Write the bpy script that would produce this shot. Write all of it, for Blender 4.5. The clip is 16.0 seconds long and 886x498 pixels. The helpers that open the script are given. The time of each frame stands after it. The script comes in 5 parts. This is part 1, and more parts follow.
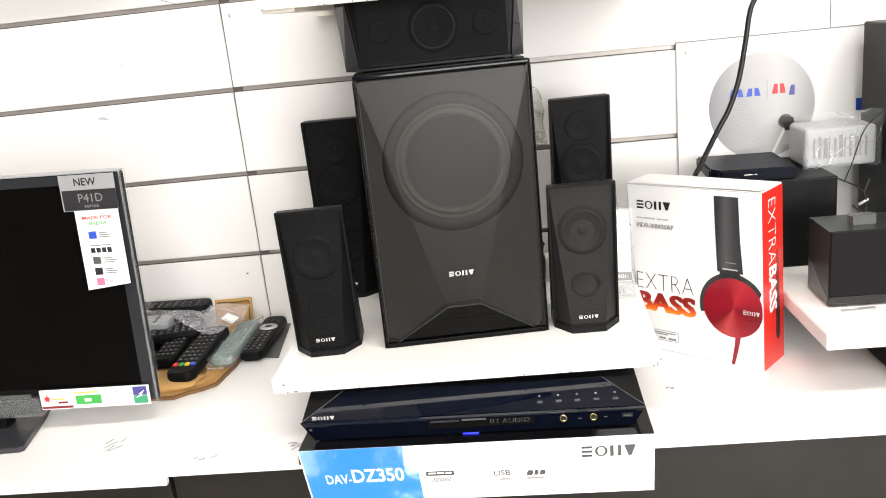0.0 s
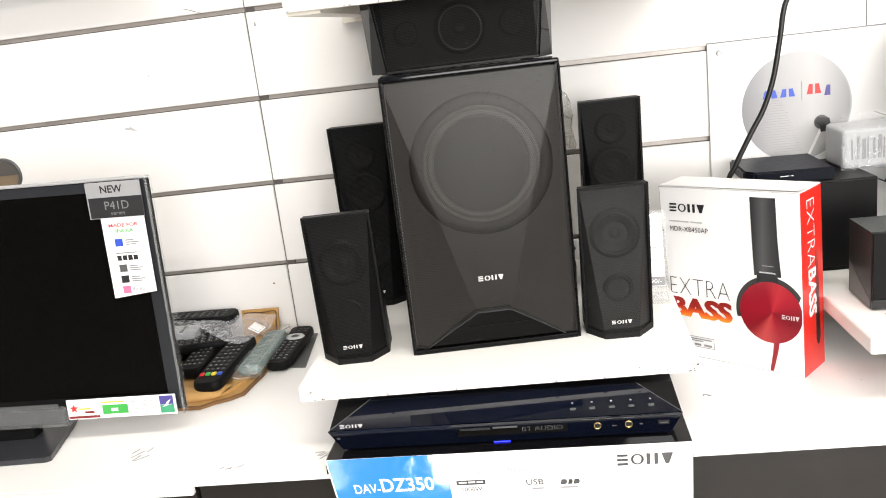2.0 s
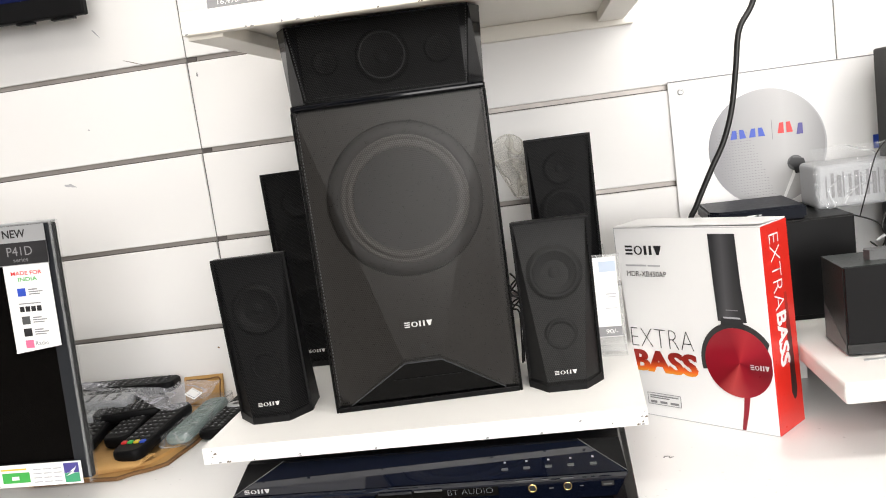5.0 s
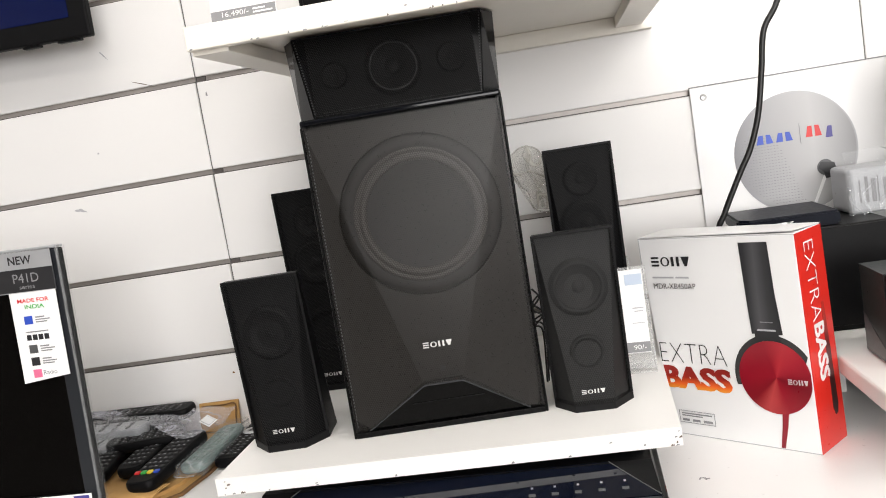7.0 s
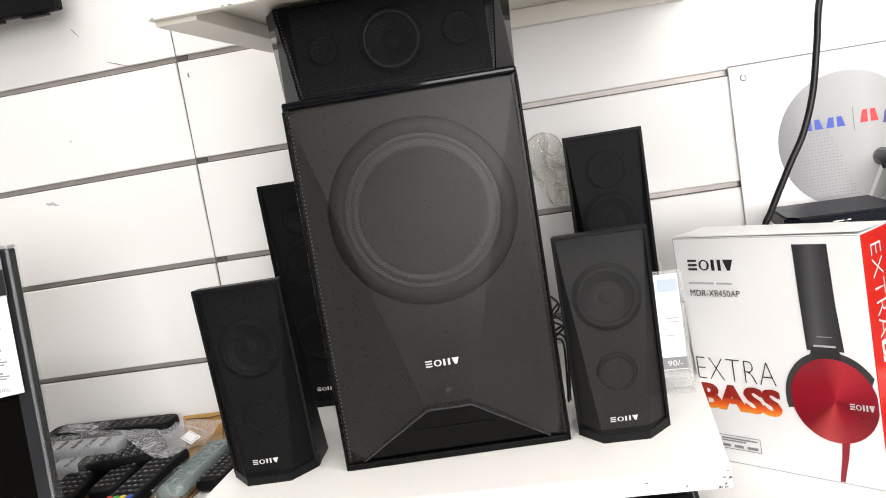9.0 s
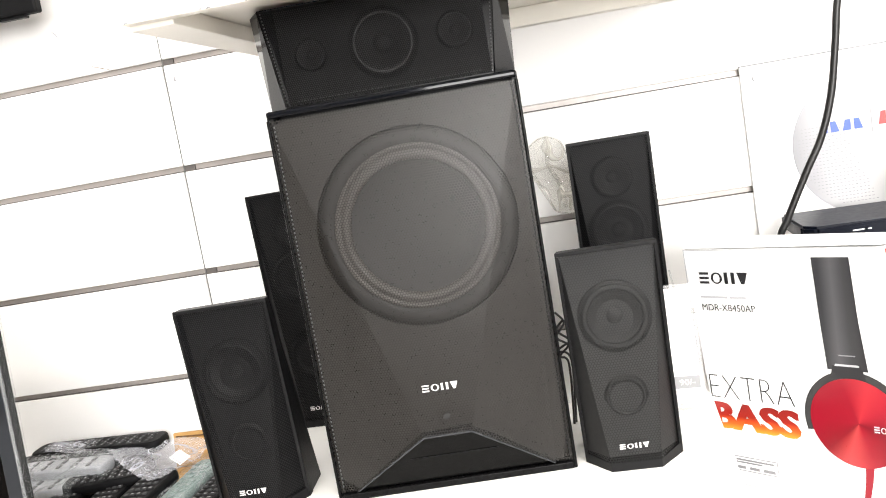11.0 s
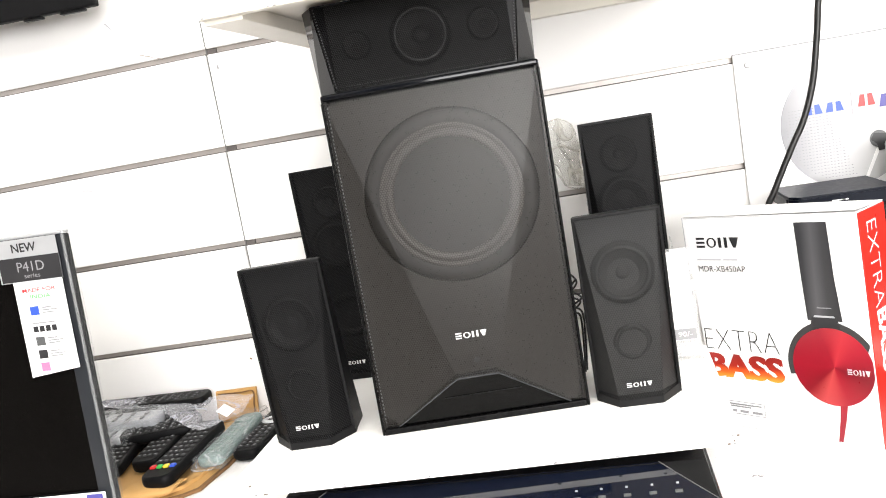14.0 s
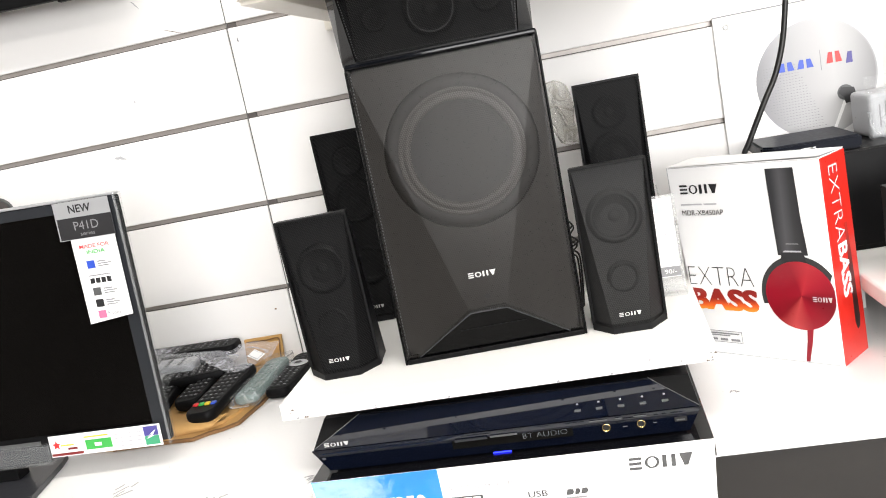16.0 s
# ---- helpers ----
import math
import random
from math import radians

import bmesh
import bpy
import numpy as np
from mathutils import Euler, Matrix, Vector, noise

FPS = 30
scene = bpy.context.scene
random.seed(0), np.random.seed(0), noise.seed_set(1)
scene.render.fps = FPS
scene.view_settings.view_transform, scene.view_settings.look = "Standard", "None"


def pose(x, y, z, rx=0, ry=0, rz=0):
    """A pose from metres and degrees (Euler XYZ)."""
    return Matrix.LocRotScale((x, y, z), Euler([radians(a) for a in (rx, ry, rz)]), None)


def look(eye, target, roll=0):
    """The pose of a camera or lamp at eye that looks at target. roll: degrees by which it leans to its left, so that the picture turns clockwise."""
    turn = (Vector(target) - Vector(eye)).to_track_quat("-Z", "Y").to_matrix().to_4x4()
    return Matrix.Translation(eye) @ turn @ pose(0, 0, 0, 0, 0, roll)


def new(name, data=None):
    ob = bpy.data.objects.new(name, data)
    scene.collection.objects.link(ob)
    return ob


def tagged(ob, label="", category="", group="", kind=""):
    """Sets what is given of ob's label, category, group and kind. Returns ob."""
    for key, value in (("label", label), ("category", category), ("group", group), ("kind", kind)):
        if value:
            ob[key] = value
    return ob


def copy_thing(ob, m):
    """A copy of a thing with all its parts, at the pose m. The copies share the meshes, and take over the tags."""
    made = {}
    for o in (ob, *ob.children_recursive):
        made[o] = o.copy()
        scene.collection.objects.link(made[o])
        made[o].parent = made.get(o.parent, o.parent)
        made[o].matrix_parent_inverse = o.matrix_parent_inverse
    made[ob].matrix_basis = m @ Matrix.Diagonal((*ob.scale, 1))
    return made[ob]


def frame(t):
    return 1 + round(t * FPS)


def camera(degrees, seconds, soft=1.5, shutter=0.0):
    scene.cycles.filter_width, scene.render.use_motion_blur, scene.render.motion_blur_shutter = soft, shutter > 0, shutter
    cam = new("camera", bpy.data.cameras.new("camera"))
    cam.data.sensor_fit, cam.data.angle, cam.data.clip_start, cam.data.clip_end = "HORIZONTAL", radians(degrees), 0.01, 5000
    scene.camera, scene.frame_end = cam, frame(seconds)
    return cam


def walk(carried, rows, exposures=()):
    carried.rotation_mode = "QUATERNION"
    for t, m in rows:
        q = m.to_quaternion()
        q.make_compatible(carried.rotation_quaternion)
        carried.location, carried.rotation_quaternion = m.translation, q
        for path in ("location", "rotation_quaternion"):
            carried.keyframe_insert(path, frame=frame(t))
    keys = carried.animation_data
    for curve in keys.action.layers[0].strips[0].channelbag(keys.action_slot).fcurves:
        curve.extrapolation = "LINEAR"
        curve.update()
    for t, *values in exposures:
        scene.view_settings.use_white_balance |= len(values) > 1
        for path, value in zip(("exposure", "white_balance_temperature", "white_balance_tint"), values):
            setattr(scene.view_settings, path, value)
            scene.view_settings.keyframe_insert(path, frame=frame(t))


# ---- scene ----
cam = camera(55.0, 16.0, soft=1.0)
EXPOSURES = [(0.0, -0.25, 6600, 10), (3.0, -0.22, 6620, 10), (4.5, -0.45, 6560, 10), (7.0, -0.72, 6500, 11), (8.7, -0.6, 6470, 11), (11.0, 0.42, 6520, 10), (13.5, 0.36, 6480, 10), (15.0, -0.04, 6440, 10), (16.0, -0.2, 6440, 10)]
PATH = [
    (0, (0.105, 0.121, 1.355), (-0.062, 2.038, 0.81), -5.9),
    (0.5, (0.104, 0.13, 1.348), (-0.086, 2.047, 0.81), -6.6),
    (1, (0.099, 0.129, 1.35), (-0.107, 2.049, 0.827), -6.8),
    (1.5, (0.09, 0.136, 1.36), (-0.131, 2.058, 0.852), -6.8),
    (2, (0.098, 0.137, 1.334), (-0.126, 2.06, 0.833), -6.8),
    (2.5, (0.118, 0.144, 1.297), (-0.111, 2.067, 0.799), -7.2),
    (3, (0.151, 0.153, 1.27), (-0.086, 2.085, 0.811), -7.8),
    (3.5, (0.181, 0.192, 1.239), (-0.058, 2.142, 0.865), -7.7),
    (4, (0.183, 0.218, 1.226), (-0.063, 2.173, 0.886), -7.3),
    (4.5, (0.201, 0.227, 1.232), (-0.066, 2.184, 0.923), -7.4),
    (4.7, (0.207, 0.231, 1.232), (-0.06, 2.191, 0.937), -7.5),
    (7, (0.201, 0.276, 1.223), (-0.102, 2.24, 0.996), -9.2),
    (7.5, (0.202, 0.319, 1.22), (-0.108, 2.282, 0.996), -9.3),
    (8, (0.199, 0.377, 1.219), (-0.113, 2.339, 0.995), -9.3),
    (8.5, (0.191, 0.406, 1.224), (-0.128, 2.364, 0.974), -9.1),
    (8.7, (0.187, 0.409, 1.221), (-0.139, 2.367, 0.97), -9.1),
    (11, (0.186, 0.47, 1.233), (-0.152, 2.424, 0.974), -9.7),
    (11.5, (0.181, 0.461, 1.235), (-0.153, 2.416, 0.979), -9.7),
    (12, (0.176, 0.454, 1.236), (-0.159, 2.409, 0.982), -9.7),
    (12.5, (0.172, 0.439, 1.243), (-0.162, 2.394, 0.988), -9.5),
    (13, (0.168, 0.411, 1.243), (-0.167, 2.366, 0.992), -9.5),
    (13.5, (0.166, 0.377, 1.234), (-0.168, 2.333, 0.986), -9.6),
    (14, (0.168, 0.344, 1.232), (-0.168, 2.294, 0.943), -9.8),
    (14.5, (0.164, 0.307, 1.228), (-0.176, 2.25, 0.894), -10.4),
    (15, (0.164, 0.277, 1.228), (-0.174, 2.22, 0.896), -11.0),
    (15.5, (0.165, 0.245, 1.231), (-0.175, 2.183, 0.873), -11.3),
    (16, (0.164, 0.218, 1.237), (-0.172, 2.155, 0.865), -11.2),
]
walk(cam, [(t, look(eye, target, roll)) for t, eye, target, roll in PATH], EXPOSURES)

# ---- world and light ----
world = bpy.data.worlds.new("world")
scene.world = world
world.use_nodes = True
world.node_tree.nodes["Background"].inputs[0].default_value = (0.9, 0.95, 1.0, 1)
world.node_tree.nodes["Background"].inputs[1].default_value = 0.15


def area_lamp(name, x, y, z, sx, sy, watts, color):
    data = bpy.data.lights.new(name, "AREA")
    data.shape, data.size, data.size_y, data.energy, data.color = "RECTANGLE", sx, sy, watts, color
    ob = new(name, data)
    ob.matrix_world = pose(x, y, z)
    return ob


LAMPS = [(-1.35, 0.25), (0.15, 0.25), (1.65, 0.25), (-1.35, -1.5), (0.15, -1.5), (1.65, -1.5)]
for lx, ly in LAMPS:
    area_lamp("ceiling_lamp", lx, ly, 2.74, 1.15, 0.28, (4 if lx < -1 else 24) if ly > 0 else (11 if lx < -1 else 23), (1.0, 0.955, 0.89))
# daylight through the glazed shop front behind the viewer
shop_front = area_lamp("shop_front_daylight", 1.58, -3.27, 1.62, 2.44, 1.5, 225, (1.0, 0.985, 0.97))
shop_front.matrix_world = pose(1.58, -3.27, 1.62, 90, 0, 0)


# ---- materials ----
def mat(name, color, rough=0.5, metal=0.0, vary=0.12, scale=8.0, fine=180.0, bump=0.05, coat=0.0, spec=0.5, emit=0.0, trans=0.0, alpha=1.0):
    m = bpy.data.materials.new(name)
    m.use_nodes = True
    nt = m.node_tree
    b = nt.nodes["Principled BSDF"]
    b.inputs["Metallic"].default_value = metal
    b.inputs["Coat Weight"].default_value = coat
    b.inputs["Coat Roughness"].default_value = 0.04
    b.inputs["Specular IOR Level"].default_value = spec
    b.inputs["Transmission Weight"].default_value = trans
    b.inputs["Alpha"].default_value = alpha
    tc = nt.nodes.new("ShaderNodeTexCoord")
    big = nt.nodes.new("ShaderNodeTexNoise")
    big.inputs["Scale"].default_value, big.inputs["Detail"].default_value = scale, 4
    small = nt.nodes.new("ShaderNodeTexNoise")
    small.inputs["Scale"].default_value, small.inputs["Detail"].default_value = fine, 3
    for n in (big, small):
        nt.links.new(tc.outputs["Object"], n.inputs["Vector"])
    mix = nt.nodes.new("ShaderNodeMix")
    mix.data_type = "RGBA"
    c = Vector(color)
    mix.inputs["A"].default_value = (*(c * (1 - vary)), 1)
    mix.inputs["B"].default_value = (*[min(v * (1 + vary), 0.95) for v in c], 1)
    nt.links.new(big.outputs["Fac"], mix.inputs["Factor"])
    nt.links.new(mix.outputs["Result"], b.inputs["Base Color"])
    rr = nt.nodes.new("ShaderNodeMapRange")
    rr.inputs["To Min"].default_value, rr.inputs["To Max"].default_value = max(rough * 0.8, 0.01), min(rough * 1.2, 1)
    nt.links.new(small.outputs["Fac"], rr.inputs["Value"])
    nt.links.new(rr.outputs["Result"], b.inputs["Roughness"])
    if bump:
        bp = nt.nodes.new("ShaderNodeBump")
        bp.inputs["Strength"].default_value, bp.inputs["Distance"].default_value = bump, 0.001
        nt.links.new(small.outputs["Fac"], bp.inputs["Height"])
        nt.links.new(bp.outputs["Normal"], b.inputs["Normal"])
    if emit:
        b.inputs["Emission Color"].default_value = (*color, 1)
        b.inputs["Emission Strength"].default_value = emit
    return m


def math_node(nt, op, a, b=None):
    n = nt.nodes.new("ShaderNodeMath")
    n.operation = op
    for i, v in enumerate((a, b)):
        if v is None:
            continue
        if isinstance(v, (int, float)):
            n.inputs[i].default_value = v
        else:
            nt.links.new(v, n.inputs[i])
    return n.outputs[0]


def perforated(name, color, pitch, hole, rough=0.45, metal=0.0, spec=0.35):
    """Sheet metal with round holes in a hexagonal pattern."""
    m = mat(name, color, rough, metal, 0.15, 14, 300, 0.05, spec=spec)
    nt = m.node_tree
    b, out = nt.nodes["Principled BSDF"], nt.nodes["Material Output"]
    tc = nt.nodes.new("ShaderNodeTexCoord")
    sep = nt.nodes.new("ShaderNodeSeparateXYZ")
    nt.links.new(tc.outputs["Object"], sep.inputs[0])
    best = None
    for shift in (0.0, 0.5):
        parts = []
        for axis, p in (("X", pitch), ("Z", pitch * 1.732)):
            v = math_node(nt, "ADD", math_node(nt, "DIVIDE", sep.outputs[axis], p), 100 + shift)
            v = math_node(nt, "SUBTRACT", math_node(nt, "FRACT", v), 0.5)
            v = math_node(nt, "MULTIPLY", v, p)
            parts.append(math_node(nt, "MULTIPLY", v, v))
        d = math_node(nt, "SQRT", math_node(nt, "ADD", *parts))
        best = d if best is None else math_node(nt, "MINIMUM", best, d)
    holes = math_node(nt, "LESS_THAN", best, hole)
    clear = nt.nodes.new("ShaderNodeBsdfTransparent")
    mix = nt.nodes.new("ShaderNodeMixShader")
    nt.links.new(holes, mix.inputs[0])
    nt.links.new(b.outputs[0], mix.inputs[1])
    nt.links.new(clear.outputs[0], mix.inputs[2])
    nt.links.new(mix.outputs[0], out.inputs[0])
    return m


def clear_plastic(name, color, opacity, rough=0.12, bump=0.6, fine=60, crease=0.0):
    """Thin wrinkled film: mostly see-through, glossy, its crinkle highlights painted as milky streaks."""
    m = mat(name, color, rough, 0.0, 0.1, 20, fine, bump)
    nt = m.node_tree
    b, out = nt.nodes["Principled BSDF"], nt.nodes["Material Output"]
    clear = nt.nodes.new("ShaderNodeBsdfTransparent")
    mix = nt.nodes.new("ShaderNodeMixShader")
    mix.inputs[0].default_value = opacity
    if crease:
        tc, fold = nt.nodes.new("ShaderNodeTexCoord"), nt.nodes.new("ShaderNodeTexNoise")
        fold.inputs["Scale"].default_value, fold.inputs["Detail"].default_value, fold.inputs["Distortion"].default_value = 15, 1, 0.7
        nt.links.new(tc.outputs["Object"], fold.inputs["Vector"])
        ridge = math_node(nt, "ABSOLUTE", math_node(nt, "SUBTRACT", fold.outputs["Fac"], 0.5))
        ramp = nt.nodes.new("ShaderNodeMapRange")
        ramp.inputs["From Max"].default_value, ramp.inputs["To Min"].default_value, ramp.inputs["To Max"].default_value = 0.02, crease, opacity
        nt.links.new(ridge, ramp.inputs["Value"])
        nt.links.new(ramp.outputs["Result"], mix.inputs[0])
    nt.links.new(clear.outputs[0], mix.inputs[1])
    nt.links.new(b.outputs[0], mix.inputs[2])
    nt.links.new(mix.outputs[0], out.inputs[0])
    return m


def ramp_mat(name, kind, stops, rough=0.35, scale=1.0):
    """Printed gradient: kind 'ANGLE' round the object's axis, 'RADIUS' from it, 'Z' up, 'X' across."""
    m = mat(name, (0.5, 0.5, 0.5), rough)
    nt = m.node_tree
    b = nt.nodes["Principled BSDF"]
    tc = nt.nodes.new("ShaderNodeTexCoord")
    sep = nt.nodes.new("ShaderNodeSeparateXYZ")
    nt.links.new(tc.outputs["Object"], sep.inputs[0])
    if kind == "ANGLE":
        v = math_node(nt, "ADD", math_node(nt, "DIVIDE", math_node(nt, "ARCTAN2", sep.outputs["Z"], sep.outputs["X"]), 2 * math.pi), 0.5)
    elif kind == "RADIUS":
        x2, z2 = (math_node(nt, "MULTIPLY", sep.outputs[a], sep.outputs[a]) for a in "XZ")
        v = math_node(nt, "DIVIDE", math_node(nt, "SQRT", math_node(nt, "ADD", x2, z2)), scale)
    else:
        v = math_node(nt, "DIVIDE", sep.outputs[kind], scale)
    ramp = nt.nodes.new("ShaderNodeValToRGB")
    el = ramp.color_ramp.elements
    while len(el) < len(stops):
        el.new(0.5)
    for e, (p, c) in zip(el, stops):
        e.position, e.color = p, (*c, 1)
    nt.links.new(v, ramp.inputs[0])
    nt.links.new(ramp.outputs[0], b.inputs["Base Color"])
    return m


M_BOARD = mat("white_laminate_board", (0.84, 0.83, 0.82), 0.42, 0, 0.03, 3, 220, 0.03)
M_GROOVE = mat("groove_insert", (0.42, 0.385, 0.36), 0.4, 0.3, 0.25, 30, 200, 0.1)
M_JOINT = mat("grey_joint_filler", (0.16, 0.155, 0.15), 0.8, 0, 0.3)
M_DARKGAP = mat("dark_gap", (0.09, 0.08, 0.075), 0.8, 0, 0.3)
M_COUNTER = mat("white_counter_laminate", (0.86, 0.855, 0.85), 0.3, 0, 0.03, 4, 150, 0.03)
M_SHELF = mat("painted_shelf_board", (0.83, 0.795, 0.725), 0.4, 0, 0.05, 10, 120, 0.08)
M_DECK = mat("white_painted_deck", (0.85, 0.84, 0.82), 0.4, 0, 0.04, 9, 120, 0.08)
M_WEAR = mat("worn_chipped_edge", (0.16, 0.13, 0.11), 0.8, 0, 0.3)
M_CARCASS = mat("dark_brown_laminate", (0.019, 0.017, 0.015), 0.22, 0, 0.25, 12, 240, 0.04, spec=0.35)
M_WALL = mat("painted_wall", (0.3, 0.29, 0.28), 0.7, 0, 0.05, 2, 120, 0.08)
M_FLOOR = mat("floor_tile", (0.34, 0.32, 0.3), 0.25, 0, 0.1, 3, 60, 0.03)
M_CEIL = mat("ceiling_board", (0.8, 0.8, 0.79), 0.85, 0, 0.04, 3, 90, 0.05)
M_TRIMGLOSS = mat("smoked_gloss_trim", (0.022, 0.024, 0.028), 0.12, 0, 0.1, 10, 60, 0.01)
M_STANDGREY = mat("slate_grey_satin", (0.03, 0.031, 0.036), 0.3, 0, 0.1, 12, 120, 0.03)
M_LIGHT = mat("light_diffuser", (1.0, 0.97, 0.93), 0.5, 0, 0.0, emit=6.0)
M_METAL = mat("brushed_metal", (0.6, 0.6, 0.6), 0.3, 1.0, 0.1)
M_BLACK = mat("black_matt_plastic", (0.0055, 0.0055, 0.006), 0.45, 0, 0.2, 25, 400, 0.12, spec=0.14)
M_VINYL = mat("black_wood_vinyl", (0.0065, 0.0064, 0.0066), 0.42, 0, 0.25, 40, 420, 0.2, spec=0.16)
M_TOP = mat("black_satin_plastic", (0.003, 0.003, 0.0032), 0.28, 0, 0.1, 20, 200, 0.03, spec=0.1)
M_PORT = mat("deep_black_plastic", (0.002, 0.002, 0.002), 0.12, 0, 0.1, 10, 60, 0.01, spec=0.12)
M_GLOSS = mat("black_gloss_plastic", (0.004, 0.004, 0.005), 0.05, 0, 0.1, 10, 60, 0.01)
M_NAVY = mat("navy_gloss_plastic", (0.0018, 0.0032, 0.0095), 0.045, 0, 0.1, 10, 60, 0.01, coat=0.2)
M_GREYP = mat("grey_plastic", (0.085, 0.088, 0.09), 0.35, 0, 0.15)
M_SILVER = mat("silver_label", (0.52, 0.53, 0.55), 0.32, 0.5, 0.1)
M_GRILLE = perforated("perforated_grille", (0.0165, 0.0145, 0.0128), 0.0027, 0.00104, 0.29, 0.3, 0.42)
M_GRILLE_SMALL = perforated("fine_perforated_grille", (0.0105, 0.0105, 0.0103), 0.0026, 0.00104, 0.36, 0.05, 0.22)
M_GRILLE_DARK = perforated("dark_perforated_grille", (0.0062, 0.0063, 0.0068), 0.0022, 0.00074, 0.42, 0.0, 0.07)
M_GRILLE_BLACK = perforated("black_perforated_grille", (0.0042, 0.0041, 0.0042), 0.0022, 0.00074, 0.42, 0.0, 0.05)
M_CAP = mat("mirror_black_cap", (0.002, 0.0025, 0.004), 0.06, 0, 0.1, 10, 60, 0.01, spec=0.22)
M_RING = mat("satin_trim_ring", (0.065, 0.06, 0.055), 0.45, 0.1, 0.1)
M_DARKCONE = mat("dark_paper_cone", (0.012, 0.012, 0.012), 0.6, 0, 0.2)
M_TVCASE = mat("matt_black_tv_case", (0.006, 0.006, 0.0065), 0.55, 0, 0.2, 25, 200, 0.05, spec=0.08)
M_STB = mat("navy_satin_plastic", (0.004, 0.0055, 0.011), 0.38, 0, 0.15, spec=0.1)
M_CUBE = mat("grey_green_satin", (0.02, 0.025, 0.0235), 0.3, 0, 0.15, 20, 200, 0.05, spec=0.4)
M_CONE = mat("paper_cone", (0.045, 0.042, 0.04), 0.6, 0, 0.2, 30, 300, 0.15)
M_RUBBER = mat("rubber_surround", (0.006, 0.006, 0.006), 0.6, 0, 0.15)
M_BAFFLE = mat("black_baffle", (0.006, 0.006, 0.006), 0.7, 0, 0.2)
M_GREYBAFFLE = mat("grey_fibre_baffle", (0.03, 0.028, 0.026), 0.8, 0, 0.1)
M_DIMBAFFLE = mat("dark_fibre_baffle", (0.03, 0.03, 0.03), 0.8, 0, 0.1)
M_BADGE = mat("silver_badge", (0.75, 0.75, 0.74), 0.3, 0.4, 0.05)
M_PAPER = mat("white_paper", (0.85, 0.85, 0.85), 0.45, 0, 0.03, 8, 200, 0.03)
M_CARTON = mat("white_carton", (0.84, 0.84, 0.84), 0.35, 0, 0.03, 6, 200, 0.03, coat=0.2)
M_RED = mat("red_carton_print", (0.72, 0.028, 0.018), 0.3, 0, 0.1, 6, 200, 0.03, coat=0.3)
M_INK = mat("black_ink", (0.02, 0.02, 0.022), 0.4, 0, 0.05)
M_GREYINK = mat("grey_ink", (0.24, 0.24, 0.25), 0.5, 0, 0.05)
M_PALEINK = mat("pale_grey_ink", (0.46, 0.46, 0.48), 0.5, 0, 0.05)
M_WHITEINK = mat("white_ink", (0.85, 0.85, 0.85), 0.4, 0, 0.02)
M_BLUE = mat("blue_glossy_print", (0.012, 0.2, 0.66), 0.1, 0, 0.15, 12, 38, 0.9, coat=0.8)
M_BLUEINK = mat("blue_ink", (0.03, 0.08, 0.5), 0.4, 0, 0.1)
M_REDINK = mat("red_ink", (0.7, 0.03, 0.03), 0.4, 0, 0.1)
M_PINK = mat("pink_ink", (0.75, 0.16, 0.3), 0.4, 0, 0.1)
M_GREEN = mat("green_ink", (0.05, 0.4, 0.07), 0.4, 0, 0.1)
M_YELLOW = mat("yellow_ink", (0.75, 0.55, 0.04), 0.4, 0, 0.1)
M_PURPLE = mat("purple_ink", (0.07, 0.06, 0.27), 0.4, 0, 0.1)
M_SCREEN = mat("dark_lcd_panel", (0.0025, 0.0022, 0.002), 0.25, 0, 0.1, 5, 60, 0.0, spec=0.08)
M_BLUE_SCREEN = mat("lit_blue_screen", (0.004, 0.008, 0.05), 0.12, 0, 0.1, 5, 60, 0.0)
M_FILM = clear_plastic("protective_film", (0.6, 0.62, 0.63), 0.14, 0.15, 0.2)
M_TVFILM = clear_plastic("clear_screen_film", (0.5, 0.52, 0.53), 0.05, 0.12, 0.3)
M_SLEEVE = clear_plastic("thin_clear_sleeve", (0.75, 0.78, 0.8), 0.1, 0.08, 1.0, 45, 0.4)
M_BAG = clear_plastic("crinkled_clear_bag", (0.78, 0.79, 0.86), 0.3, 0.07, 0.5, 60, 0.5)
M_ACRYLIC = clear_plastic("clear_acrylic", (0.85, 0.86, 0.86), 0.18, 0.05, 0.0)
M_MOULDED = clear_plastic("yellowed_moulded_plastic", (0.85, 0.83, 0.76), 0.2, 0.06, 1.0, 55, 0.55)
M_CARD = mat("brown_cardboard", (0.5, 0.29, 0.1), 0.8, 0, 0.25, 14, 160, 0.2)
M_CARDEDGE = mat("cardboard_edge", (0.17, 0.085, 0.03), 0.85, 0, 0.3)
M_RUBBERKEY = mat("rubber_key", (0.03, 0.03, 0.032), 0.6, 0, 0.15)
M_KEYTOP = mat("pale_key_marking", (0.3, 0.3, 0.31), 0.5, 0, 0.1)
M_GOLD = mat("gold_jack", (0.6, 0.46, 0.2), 0.25, 1.0, 0.05)
M_LED = mat("blue_led", (0.02, 0.03, 1.0), 0.3, 0, 0, emit=6.0)
M_DISPLAY = mat("white_display_digits", (0.2, 0.22, 0.24), 0.4, 0, 0.05, emit=0.03)
M_CABLE = mat("black_cable", (0.006, 0.006, 0.006), 0.4, 0, 0.1)
M_HOLE = mat("brown_hole_lining", (0.22, 0.16, 0.1), 0.7, 0, 0.25)
M_TOFFEE = mat("grey_wrapped_plastic", (0.42, 0.43, 0.45), 0.3, 0, 0.15)
